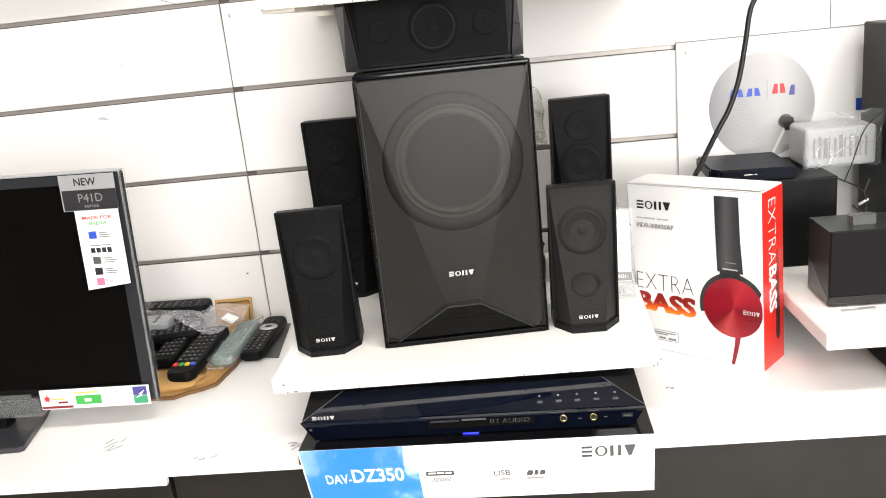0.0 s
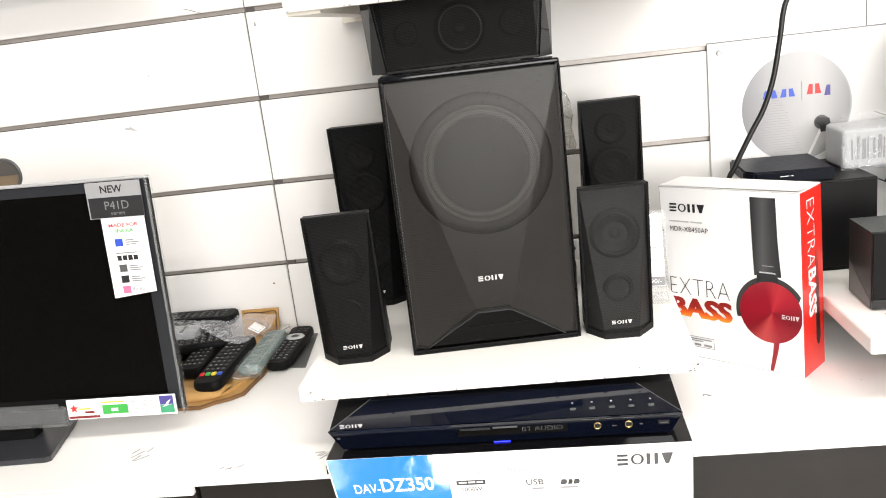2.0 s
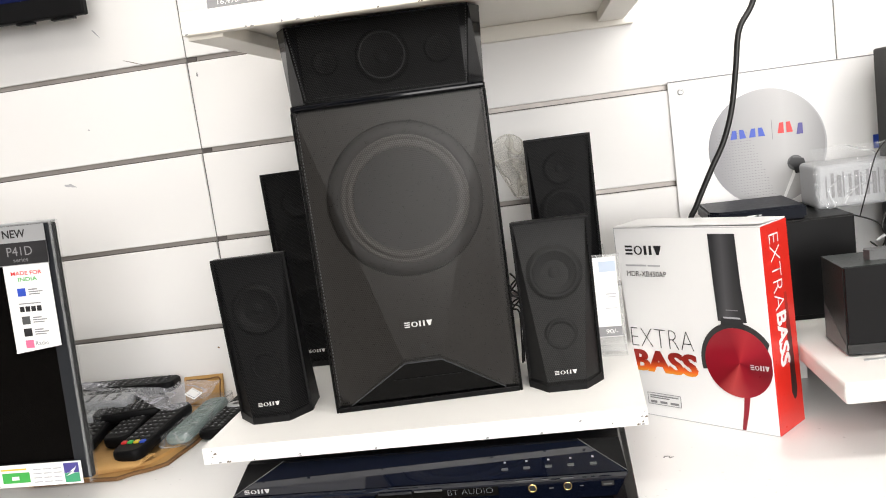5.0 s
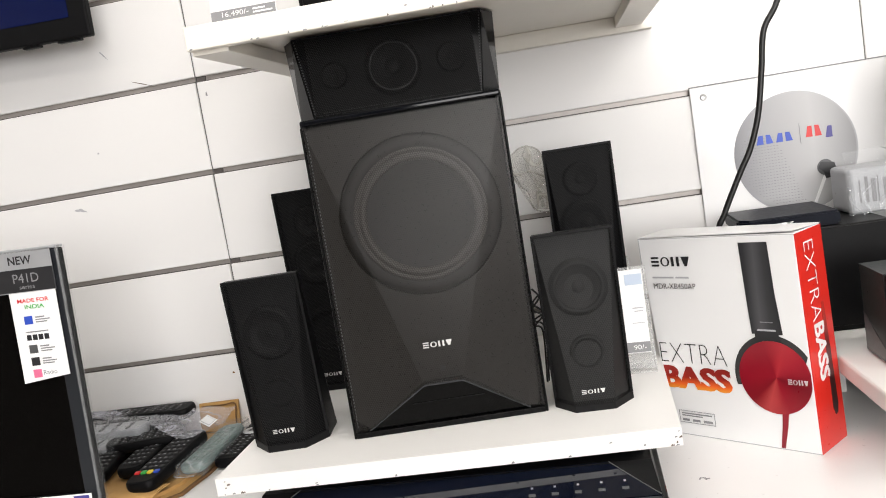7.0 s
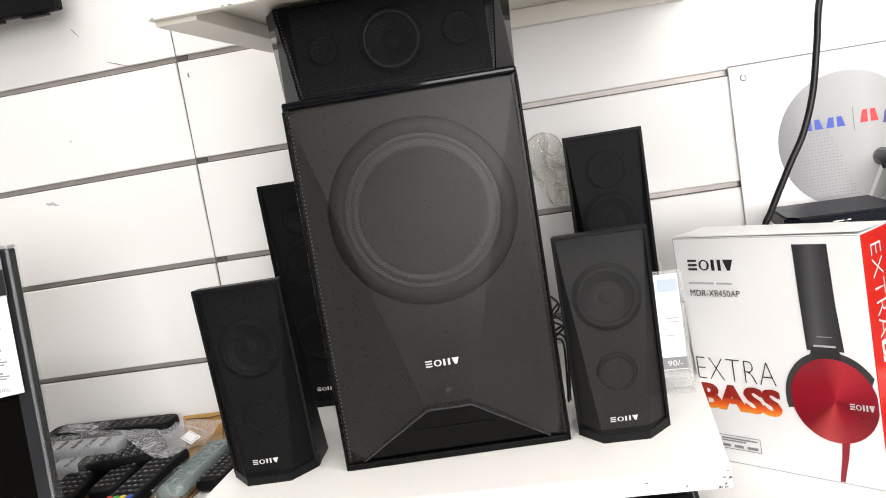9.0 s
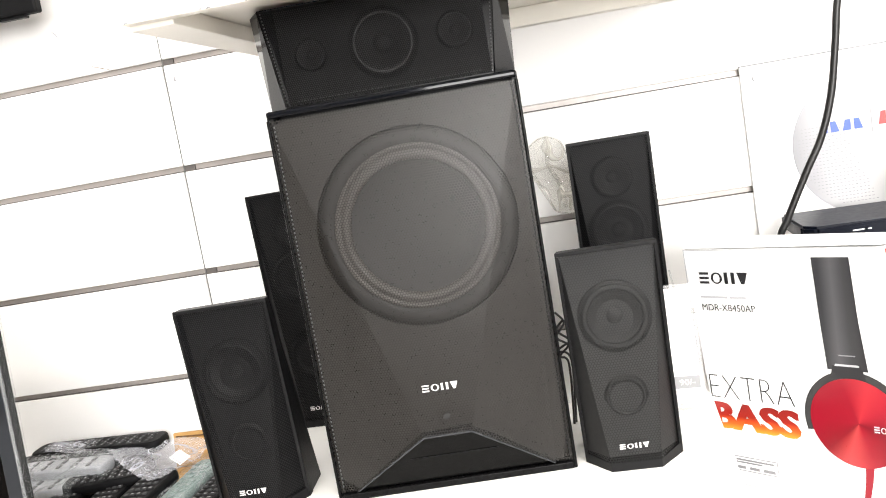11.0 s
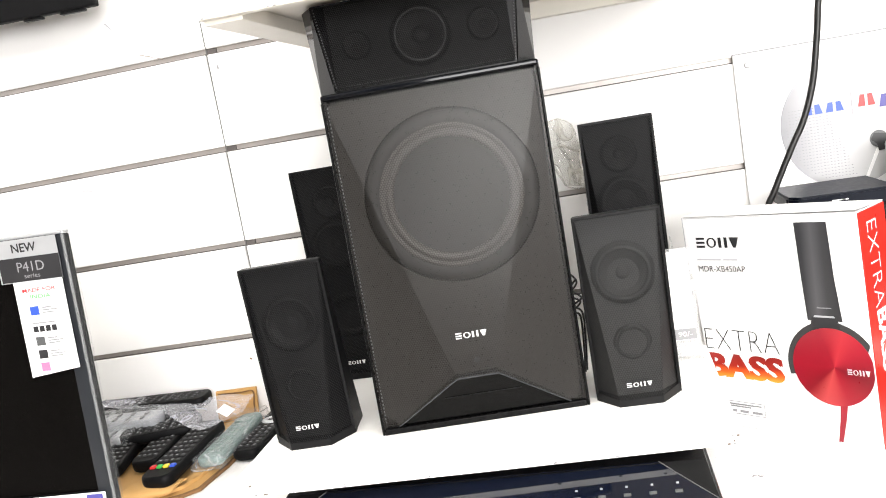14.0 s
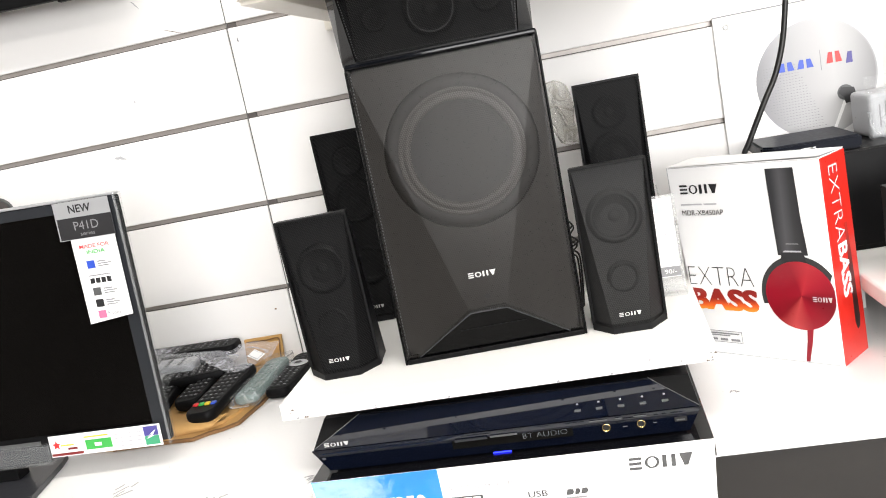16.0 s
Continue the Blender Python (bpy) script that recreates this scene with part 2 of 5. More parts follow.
M_REMOTE = mat("remote_black_plastic", (0.0045, 0.0045, 0.005), 0.5, 0, 0.2, 25, 400, 0.1, spec=0.1)
M_WRAPGREY = mat("dull_grey_plastic", (0.3, 0.31, 0.33), 0.35, 0, 0.15)
M_TEAL = mat("grey_green_plastic", (0.16, 0.22, 0.21), 0.35, 0, 0.15)


# ---- mesh helpers ----
def box(bm, x0, x1, y0, y1, z0, z1, bevel=0.0, seg=2):
    made = bmesh.ops.create_cube(bm, size=1.0, matrix=Matrix.Translation(((x0 + x1) / 2, (y0 + y1) / 2, (z0 + z1) / 2)) @ Matrix.Diagonal((x1 - x0, y1 - y0, z1 - z0, 1)))
    if bevel:
        edges = list({e for v in made["verts"] for e in v.link_edges})
        bmesh.ops.bevel(bm, geom=edges, offset=bevel, segments=seg, affect="EDGES", profile=0.5)
    return bm


def hull(bm, points):
    vs = [bm.verts.new(p) for p in points]
    bmesh.ops.convex_hull(bm, input=vs)
    return bm


def prism(bm, outline, y0, y1):
    """An outline in x and z, drawn out along y."""
    a, b = [bm.verts.new((x, y0, z)) for x, z in outline], [bm.verts.new((x, y1, z)) for x, z in outline]
    n = len(a)
    bm.faces.new(a)
    bm.faces.new(b[::-1])
    for i in range(n):
        bm.faces.new((a[i], b[i], b[(i + 1) % n], a[(i + 1) % n]))
    bmesh.ops.recalc_face_normals(bm, faces=bm.faces)
    return bm


def slab(bm, outline, z0, z1):
    """An outline in x and y, drawn out along z."""
    a, b = [bm.verts.new((x, y, z0)) for x, y in outline], [bm.verts.new((x, y, z1)) for x, y in outline]
    n = len(a)
    bm.faces.new(a[::-1])
    bm.faces.new(b)
    for i in range(n):
        bm.faces.new((a[i], a[(i + 1) % n], b[(i + 1) % n], b[i]))
    bmesh.ops.recalc_face_normals(bm, faces=bm.faces)
    return bm


def lathe(bm, profile, x=0.0, z=0.0, steps=48):
    """Turns (radius, y) pairs round an axis along y."""
    rings = []
    for r, y in profile:
        if r < 1e-6:
            rings.append([bm.verts.new((x, y, z))])
        else:
            rings.append([bm.verts.new((x + r * math.cos(2 * math.pi * i / steps), y, z + r * math.sin(2 * math.pi * i / steps))) for i in range(steps)])
    for a, b in zip(rings, rings[1:]):
        for i in range(steps):
            j = (i + 1) % steps
            if len(a) == 1 and len(b) > 1:
                bm.faces.new((a[0], b[i], b[j]))
            elif len(b) == 1 and len(a) > 1:
                bm.faces.new((a[i], b[0], a[j]))
            elif len(a) > 1:
                bm.faces.new((a[i], b[i], b[j], a[j]))
    for f in bm.faces:
        f.smooth = True
    bmesh.ops.recalc_face_normals(bm, faces=bm.faces)
    return bm


def disc(bm, x, z, r, y0, y1, steps=40, rx=None):
    return prism(bm, [(x + (rx or r) * math.cos(2 * math.pi * i / steps), z + r * math.sin(2 * math.pi * i / steps)) for i in range(steps)], y0, y1)


def tube(bm, points, radius, steps=8):
    """A round tube along points, smoothed by a Catmull-Rom spline."""
    pts = [Vector(p) for p in points]
    path = []
    for i in range(len(pts) - 1):
        p0, p1, p2, p3 = pts[max(i - 1, 0)], pts[i], pts[i + 1], pts[min(i + 2, len(pts) - 1)]
        for k in range(8):
            s = k / 8
            path.append(0.5 * ((2 * p1) + (p2 - p0) * s + (2 * p0 - 5 * p1 + 4 * p2 - p3) * s * s + (3 * p1 - p0 - 3 * p2 + p3) * s ** 3))
    path.append(pts[-1])
    rings = []
    for i, p in enumerate(path):
        d = (path[min(i + 1, len(path) - 1)] - path[max(i - 1, 0)]).normalized()
        a = d.orthogonal().normalized() if not rings else (last - d * last.dot(d)).normalized()
        last = a
        b = d.cross(a)
        rings.append([bm.verts.new(p + radius * (a * math.cos(2 * math.pi * k / steps) + b * math.sin(2 * math.pi * k / steps))) for k in range(steps)])
    for r, s in zip(rings, rings[1:]):
        for k in range(steps):
            f = bm.faces.new((r[k], r[(k + 1) % steps], s[(k + 1) % steps], s[k]))
            f.smooth = True
    bm.faces.new(rings[0][::-1])
    bm.faces.new(rings[-1])
    return bm


def part(name, bm, material, parent=None, label="", at=None):
    me = bpy.data.meshes.new(name)
    bm.to_mesh(me)
    bm.free()
    me.materials.append(material)
    ob = new(name, me)
    if parent:
        ob.parent = parent
    if at is not None:
        ob.matrix_basis = at
    if label:
        ob["label"] = label
    return ob


def thing(name, label, category, at=None, group="", kind=""):
    ob = new(name)
    if at is not None:
        ob.matrix_basis = at
    return tagged(ob, label, category, group, kind)


def block(name, parent, material, x0, x1, y0, y1, z0, z1, bevel=0.0, label=""):
    return part(name, box(bmesh.new(), x0, x1, y0, y1, z0, z1, bevel), material, parent, label)


def text(parent, body, x, z, y, height, material, width=None, name="lettering", shear=0.0, at=None, weight=0.0):
    """Letters in the x-z plane that face -y, their lower left corner at x, z; width squeezes them."""
    cu = bpy.data.curves.new(name, "FONT")
    cu.body, cu.size, cu.extrude, cu.shear, cu.resolution_u, cu.offset = body, 1.0, 0.0, shear, 3, weight
    tmp = bpy.data.objects.new(name, cu)
    scene.collection.objects.link(tmp)
    bpy.context.view_layer.update()
    me = bpy.data.meshes.new_from_object(tmp.evaluated_get(bpy.context.evaluated_depsgraph_get()))
    bpy.data.objects.remove(tmp)
    co = np.zeros(len(me.vertices) * 3)
    me.vertices.foreach_get("co", co)
    co = co.reshape(-1, 3)
    lo, hi = co.min(0), co.max(0)
    sz = height / (hi[1] - lo[1])
    sx = width / (hi[0] - lo[0]) if width else sz
    out = np.stack([(co[:, 0] - lo[0]) * sx + x, np.full(len(co), y), (co[:, 1] - lo[1]) * sz + z], 1)
    me.vertices.foreach_set("co", out.ravel())
    me.update()
    bm = bmesh.new()
    bm.from_mesh(me)
    bpy.data.meshes.remove(me)
    return part(name, bm, material, parent, at=at)


def bars(parent, x0, x1, z, h, y, material, n=4, name="badge", at=None, thick=0.0006, stroke=0.3, style="mixed"):
    """A brand mark as plain shapes side by side: stacked bars, a ring, twin bars, a wedge."""
    bm = bmesh.new()
    step = (x1 - x0) / n
    for i in range(n):
        a, b = x0 + i * step + 0.06 * step, x0 + (i + 1) * step - 0.06 * step
        w, c = b - a, (a + b) / 2
        kind = i % 4
        if style == "blocks":
            a, b = a + 0.1 * w, b - 0.1 * w
            lean = 0.3 * w * (1 if i % 2 else -1)
            prism(bm, [(a, z), (b, z), (b - max(lean, 0), z + h), (a - min(lean, 0), z + h)], y - thick, y)
        elif kind == 0:
            for f in (0.0, 0.4, 0.8):
                box(bm, a + w * 0.08, b - w * 0.08, y - thick, y, z + h * f, z + h * (f + 0.2))
        elif kind == 1:
            for k in range(20):
                q = [(c + r * w / 2 * math.cos(t), z + h / 2 + s * h / 2 * math.sin(t)) for r, s, t in ((1, 1, math.pi * k / 10), (1, 1, math.pi * (k + 1) / 10), (1 - stroke * 1.5, 1 - stroke * 0.9, math.pi * (k + 1) / 10), (1 - stroke * 1.5, 1 - stroke * 0.9, math.pi * k / 10))]
                bm.faces.new([bm.verts.new((px, y - thick, pz)) for px, pz in q])
        elif kind == 2:
            box(bm, a + w * 0.06, a + w * 0.34, y - thick, y, z, z + h)
            box(bm, b - w * 0.34, b - w * 0.06, y - thick, y, z, z + h)
        else:
            prism(bm, [(a + w * 0.05, z + h), (b - w * 0.05, z + h), (c + w * 0.13, z), (c - w * 0.13, z)], y - thick, y)
    return part(name, bm, material, parent, at=at)


def lines(parent, rows, y, material, name="small_print", thick=0.0004, at=None):
    """Writing too small to read, as plain bars: rows of (x0, x1, z, height)."""
    bm = bmesh.new()
    for x0, x1, z, h in rows:
        box(bm, x0, x1, y - thick, y, z, z + h)
    return part(name, bm, material, parent, at=at)

# ---- the room ----
WALL_Y, COUNTER, DECK = 1.640, 0.800, 0.903
floor = tagged(part("floor", box(bmesh.new(), -3.2, 3.2, -3.4, 1.8, -0.1, 0.0), M_FLOOR), "pale polished tile shop floor", "floor", kind="structure")
ceiling = tagged(part("ceiling", box(bmesh.new(), -3.2, 3.2, -3.4, 1.8, 2.8, 2.9), M_CEIL), "plain white shop ceiling", "ceiling", kind="structure")
tagged(part("wall_west", box(bmesh.new(), -3.2, -3.1, -3.3, 1.7, 0.0, 2.8), M_WALL), "plain painted shop side wall", "wall", kind="structure")
tagged(part("wall_east", box(bmesh.new(), 3.1, 3.2, -3.3, 1.7, 0.0, 2.8), M_WALL), "plain painted shop side wall", "wall", kind="structure")
bm = bmesh.new()
for x0, x1, z0, z1 in ((-3.2, -0.1, 0.0, 2.8), (2.8, 3.2, 0.0, 2.8), (-0.1, 2.8, 0.0, 0.87), (-0.1, 2.8, 2.37, 2.8)):
    box(bm, x0, x1, -3.4, -3.3, z0, z1)
tagged(part("wall_south", bm, M_WALL), "plain painted shop wall with a wide window opening", "wall", kind="structure")
window = thing("window_1", "wide plain shop window letting in daylight", "window", kind="structure")
for x0, x1, z0, z1 in ((-0.1, -0.06, 0.87, 2.37), (2.76, 2.8, 0.87, 2.37), (1.33, 1.37, 0.91, 2.33), (-0.06, 2.76, 0.87, 0.91), (-0.06, 2.76, 2.33, 2.37)):
    block("window_frame", window, M_METAL, x0, x1, -3.38, -3.32, z0, z1)
wall = tagged(part("wall_north", box(bmesh.new(), -3.2, 3.2, WALL_Y + 0.0072, WALL_Y + 0.16, 0.0, 2.8), M_GROOVE), "white laminate slat wall with grey grooves and fine vertical joints", "wall", kind="structure")

ceiling_light = thing("ceiling_light", "long white recessed ceiling light panel", "ceiling light", pose(*LAMPS[0], 2.8), "ceiling lights")
block("frame", ceiling_light, M_METAL, -0.62, 0.62, -0.17, 0.17, -0.03, -0.002, 0.004)
block("diffuser", ceiling_light, M_LIGHT, -0.58, 0.58, -0.14, 0.14, -0.036, -0.0305)
for lx, ly in LAMPS[1:]:
    copy_thing(ceiling_light, pose(lx, ly, 2.8))

# slat boards between the grooves, split at the vertical joints
JOINTS = (-3.2, -2.447, -1.41, -0.373, 0.664, 1.701, 3.2)
GROOVES = [0.943 + 0.1531 * k for k in range(-1, 12)]
board_meshes = {}
for k, (g0, g1) in enumerate(zip(GROOVES, GROOVES[1:])):
    for x0, x1 in zip(JOINTS, JOINTS[1:]):
        wide, high = round(x1 - x0 - 0.0016, 4), round(g1 - g0 - 0.009, 4)
        if (wide, high) not in board_meshes:
            bm = bmesh.new()
            box(bm, 0, wide, 0, 0.0068, 0, high, 0.0012, 1)
            me = bpy.data.meshes.new("board")
            bm.to_mesh(me)
            bm.free()
            me.materials.append(M_BOARD)
            board_meshes[wide, high] = me
        ob = new("board", board_meshes[wide, high])
        ob.parent = wall
        # the boards beyond the joint hang slightly lower towards their far end
        ob.matrix_basis = Matrix.Translation((x0 + 0.0008, WALL_Y, g0 + 0.0045)) if x1 > -0.37 else pose(x0 + 0.0008, WALL_Y, g0 + 0.0045 - 0.009 * (-0.373 - x0), 0, -0.516, 0)
# small dark clips in the grooves at the joint
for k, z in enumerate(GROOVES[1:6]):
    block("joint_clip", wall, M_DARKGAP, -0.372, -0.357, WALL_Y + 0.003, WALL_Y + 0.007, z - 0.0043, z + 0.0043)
# dark strips along the lower lips, painting in the grooves' shade
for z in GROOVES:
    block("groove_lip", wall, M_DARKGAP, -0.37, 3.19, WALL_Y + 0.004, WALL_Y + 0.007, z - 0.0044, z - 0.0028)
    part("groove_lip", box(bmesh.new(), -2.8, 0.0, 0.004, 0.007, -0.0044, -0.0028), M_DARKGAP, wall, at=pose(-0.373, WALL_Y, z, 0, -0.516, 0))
for jx in JOINTS[1:-1]:
    block("joint_strip", wall, M_JOINT, jx - 0.0007, jx + 0.0007, WALL_Y + 0.0008, WALL_Y + 0.0068, 0.8, 2.6)
# scuffs and a scratch on the boards
def scuff(x, z, w, h, slope, material=M_PALEINK):
    bm = bmesh.new()
    rnd = random.Random(int(x * 1000) + int(z * 777))
    n = 9
    top = [(w * i / n, slope * w * i / n + h * (0.4 + 0.6 * rnd.random()) * math.sin(math.pi * (i + 0.3) / (n + 0.6))) for i in range(n + 1)]
    low = [(a, slope * a - h * 0.3 * rnd.random()) for a, _ in top]
    prism(bm, [(x + a, z + b) for a, b in top] + [(x + a, z + b) for a, b in low[::-1]], WALL_Y - 0.0004, WALL_Y + 0.0005)
    part("scuff", bm, material, wall)
scuff(-0.632, 1.222, 0.022, 0.006, -0.25, M_PALEINK)
scuff(-0.485, 1.418, 0.04, 0.0016, -0.35, M_WEAR)
scuff(-0.57, 1.31, 0.004, 0.003, 0, M_PALEINK)
scuff(-0.36, 1.375, 0.003, 0.008, 0, M_GREYINK)
scuff(-0.406, 0.905, 0.004, 0.004, 0, M_CARDEDGE)
scuff(-0.53, 1.475, 0.012, 0.004, -1.2, M_PALEINK)

cable_hole = thing("cable_hole", "round brown-lined cable hole cut in the slat wall", "cable hole", Matrix.Translation((-0.882, WALL_Y, 1.16)))
part("ring", lathe(bmesh.new(), [(0.027, 0.0), (0.027, -0.003), (0.032, -0.003), (0.033, 0.0)]), M_GREYP, cable_hole)
part("lining", disc(bmesh.new(), 0, 0, 0.0268, -0.001, 0.0), M_HOLE, cable_hole)
# dark half disc paints the shade under the hole's upper rim
part("shadowed_back", prism(bmesh.new(), [(0.026 * math.cos(a), 0.026 * math.sin(a)) for a in [math.pi * i / 20 for i in range(21)]], -0.0022, -0.0012), M_DARKGAP, cable_hole)

# ---- counter ----
counter = thing("display_counter", "long shop display counter with white laminate top and dark glossy front", "counter")
block("worktop", counter, M_COUNTER, -2.6, 2.2, 1.098, WALL_Y, COUNTER - 0.007, COUNTER, 0.0015)
block("front_lip", counter, M_COUNTER, -2.6, -0.3746, 1.088, 1.0978, COUNTER - 0.014, COUNTER - 0.0004, 0.0015)
x = -2.6
for nx in (-1.6, -0.3746, 0.72, 1.46, 2.2):
    block("front_panel", counter, M_CARCASS, x + 0.001, nx - 0.001, 1.106 if nx > -0.37 else 1.098, 1.13, 0.08, COUNTER - (0.0075 if nx > -0.37 else 0.0145), 0.001)
    x = nx
block("plinth", counter, M_CARCASS, -2.6, 2.2, 1.15, 1.6, 0.0, 0.0795)
block("carcass", counter, M_CARCASS, -2.59, 2.19, 1.131, WALL_Y - 0.002, 0.08, COUNTER - 0.015)


# faint pencil scribbles and scuffs on the white top
def scribble(x, y, w, h, seed):
    rnd = random.Random(seed)
    bm = bmesh.new()
    for i in range(5):
        cx, cy = x + w * (i + rnd.random()) / 5, y + h * rnd.random()
        a, l = rnd.uniform(0.2, 1.4), h * rnd.uniform(0.5, 1.0)
        dx, dy = math.cos(a) * l / 2, math.sin(a) * l / 2
        px, py = -math.sin(a) * 0.0008, math.cos(a) * 0.0008
        slab(bm, [(cx - dx - px, cy - dy - py), (cx + dx - px, cy + dy - py), (cx + dx + px, cy + dy + py), (cx - dx + px, cy - dy + py)], COUNTER, COUNTER + 0.0003)
    part("scribble", bm, M_GREYINK, counter)
scribble(-0.5, 1.175, 0.025, 0.025, 1)
scribble(-0.225, 1.14, 0.02, 0.02, 2)
scribble(-0.35, 1.128, 0.03, 0.008, 3)
scribble(0.585, 1.19, 0.012, 0.016, 4)
scribble(0.305, 1.25, 0.012, 0.006, 5)

# ---- raised deck under the loudspeakers ----
deck = thing("raised_deck", "low white painted deck on the counter with chipped front edge", "display deck")
part("deck_board", slab(bmesh.new(), [(-0.229, 1.141), (0.283, 1.150), (0.303, 1.632), (-0.229, 1.632)], DECK - 0.02, DECK), M_DECK, deck)
block("support", deck, M_DECK, -0.222, -0.205, 1.46, 1.63, COUNTER, DECK - 0.0205, 0.001)
block("support", deck, M_DECK, 0.262, 0.279, 1.46, 1.63, COUNTER, DECK - 0.0205, 0.001)
rnd = random.Random(5)
for i in range(26):
    cx = rnd.choice((-0.222 + 0.03 * rnd.random(), -0.2 + 0.47 * rnd.random(), 0.27 + 0.012 * rnd.random()))
    cy = 1.1404 + (cx + 0.229) * 0.01754
    cz = DECK - 0.0198 + (0.0005 if rnd.random() < 0.6 else rnd.random() * 0.016)
    w, h = rnd.uniform(0.0008, 0.004), rnd.uniform(0.0008, 0.0025)
    part("chip", prism(bmesh.new(), [(cx, cz), (cx + w, cz + h * 0.2), (cx + w * 0.8, cz + h), (cx + w * 0.2, cz + h * 0.7)], cy - 0.0004, cy + 0.001), M_WEAR if rnd.random() < 0.5 else M_GREYINK, deck)

# ---- second deck at the side, with a black player under it ----
deck_b = thing("side_deck", "low white painted deck with rounded worn edges", "display deck")
part("deck_board", box(bmesh.new(), 0.497, 1.3, 1.172, 1.632, 0.877, 0.901, 0.004, 3), M_DECK, deck_b)
block("support", deck_b, M_DECK, 0.53, 0.548, 1.5, 1.63, COUNTER, 0.8765, 0.001)
block("support", deck_b, M_DECK, 1.26, 1.278, 1.2, 1.63, COUNTER, 0.8765, 0.001)
player = thing("black_player", "black box-shaped player under the white side deck", "player")
block("body", player, M_BLACK, 0.612, 1.04, 1.235, 1.52, COUNTER + 0.006, 0.868, 0.003)
for fx in (0.64, 1.01):
    for fy in (1.27, 1.48):
        part("foot", disc(bmesh.new(), 0, 0, 0.012, 0, 0.006, 16), M_RUBBER, player, at=pose(fx, fy, COUNTER, 90) @ pose(0, 0, 0))

# ---- upper shelf ----
shelf = thing("wall_shelf", "white painted wall shelf with deep rails and grubby chipped edges", "shelf", pose(0, 0, 1.370, 0, 0.5, 0))
block("top_board", shelf, M_SHELF, -0.178, 0.348, 1.187, WALL_Y, 0.0125, 0.026, 0.001)
block("front_rail", shelf, M_SHELF, -0.18, 0.35, 1.172, 1.1865, 0.0, 0.026, 0.0015)
block("side_rail", shelf, M_SHELF, -0.18, -0.138, 1.187, WALL_Y - 0.022, -0.004, 0.012, 0.001)
block("side_rail", shelf, M_SHELF, 0.308, 0.348, 1.187, WALL_Y - 0.022, -0.004, 0.012, 0.001)
block("back_rail", shelf, M_SHELF, -0.2, 0.362, WALL_Y - 0.021, WALL_Y, -0.012, 0.0122, 0.001)
for i in range(22):
    cx, w, h = -0.178 + 0.5 * rnd.random(), rnd.uniform(0.001, 0.005), rnd.uniform(0.0006, 0.003)
    cz = rnd.choice((0.0004, 0.0004, rnd.random() * 0.02))
    part("chip", prism(bmesh.new(), [(cx, cz), (cx + w, cz + h * 0.3), (cx + w * 0.7, cz + h), (cx + w * 0.2, cz + h * 0.8)], 1.1716, 1.174), M_WEAR if rnd.random() < 0.5 else M_GREYINK, shelf)

price_card = thing("price_card", "white price card with grey strip standing on the wall shelf", "price card", pose(-0.15, 1.183, 1.3985, -8, 0.5, 0))
block("card", price_card, M_PAPER, 0, 0.074, 0, 0.0015, 0, 0.1, 0.0004)
block("strip", price_card, M_GREYINK, 0.0005, 0.0735, -0.0005, -0.0001, 0.0, 0.011)
text(price_card, "16,490/-", 0.013, 0.0025, -0.0008, 0.0065, M_WHITEINK, 0.03)
lines(price_card, [(0.048, 0.062, 0.0065, 0.0018), (0.048, 0.07, 0.0028, 0.0018)], -0.0006, M_WHITEINK)
shelf_speaker = thing("shelf_loudspeaker", "black loudspeaker standing on the wall shelf", "loudspeaker", pose(-0.06, 1.215, 1.396))
block("cabinet", shelf_speaker, M_BLACK, 0, 0.30, 0, 0.14, 0.0, 0.11, 0.004)
block("front_grille", shelf_speaker, M_GRILLE_DARK, 0.006, 0.294, -0.003, -0.0005, 0.006, 0.104, 0.001)

# ---- wall television ----
wall_tv = thing("wall_television", "black flat television hung high on the slat wall", "television", pose(-0.49, 1.55, 1.487, 0, 0.8, 0))
block("bezel", wall_tv, M_TVCASE, -0.75, 0, 0.0, 0.016, 0, 0.45, 0.003)
block("screen", wall_tv, M_BLUE_SCREEN, -0.722, -0.03, -0.0012, -0.0002, 0.032, 0.425)
block("speaker_slot", wall_tv, M_BLACK, -0.06, -0.02, 0.004, 0.014, -0.004, -0.0002, 0.001)
block("speaker_slot", wall_tv, M_BLACK, -0.12, -0.09, 0.004, 0.014, -0.004, -0.0002, 0.001)
block("rear_housing", wall_tv, M_TVCASE, -0.7, -0.06, 0.0165, 0.045, 0.03, 0.42, 0.004)
block("wall_mount", wall_tv, M_GREYP, -0.5, -0.25, 0.0455, WALL_Y - 1.55 - 0.0005, 0.12, 0.32, 0.003)


# ---- loudspeakers ----
def driver(parent, u, v, r, y, material=M_CONE):
    woofer = part("driver", lathe(bmesh.new(), [(r * 0.80, y + 0.002)] + [(r * (0.9 + 0.1 * math.cos(a)), y + 0.001 - r * 0.085 * math.sin(a)) for a in [math.pi * (1 - i / 10) for i in range(11)]] + [(r * 1.08, y + 0.001), (r * 1.1, y + 0.004)], u, v), M_RUBBER, parent)
    parent = woofer
    part("cone", lathe(bmesh.new(), [(r * 0.8, y + 0.001), (r * 0.32, y + min(0.012, r * 0.25))], u, v), material, parent)
    part("dust_cap", lathe(bmesh.new(), [(r * 0.33, y + min(0.012, r * 0.25))] + [(r * 0.32 * math.cos(a), y + min(0.012, r * 0.25) - r * 0.16 * math.sin(a)) for a in [math.pi / 2 * i / 6 for i in range(7)]], u, v), material, parent)


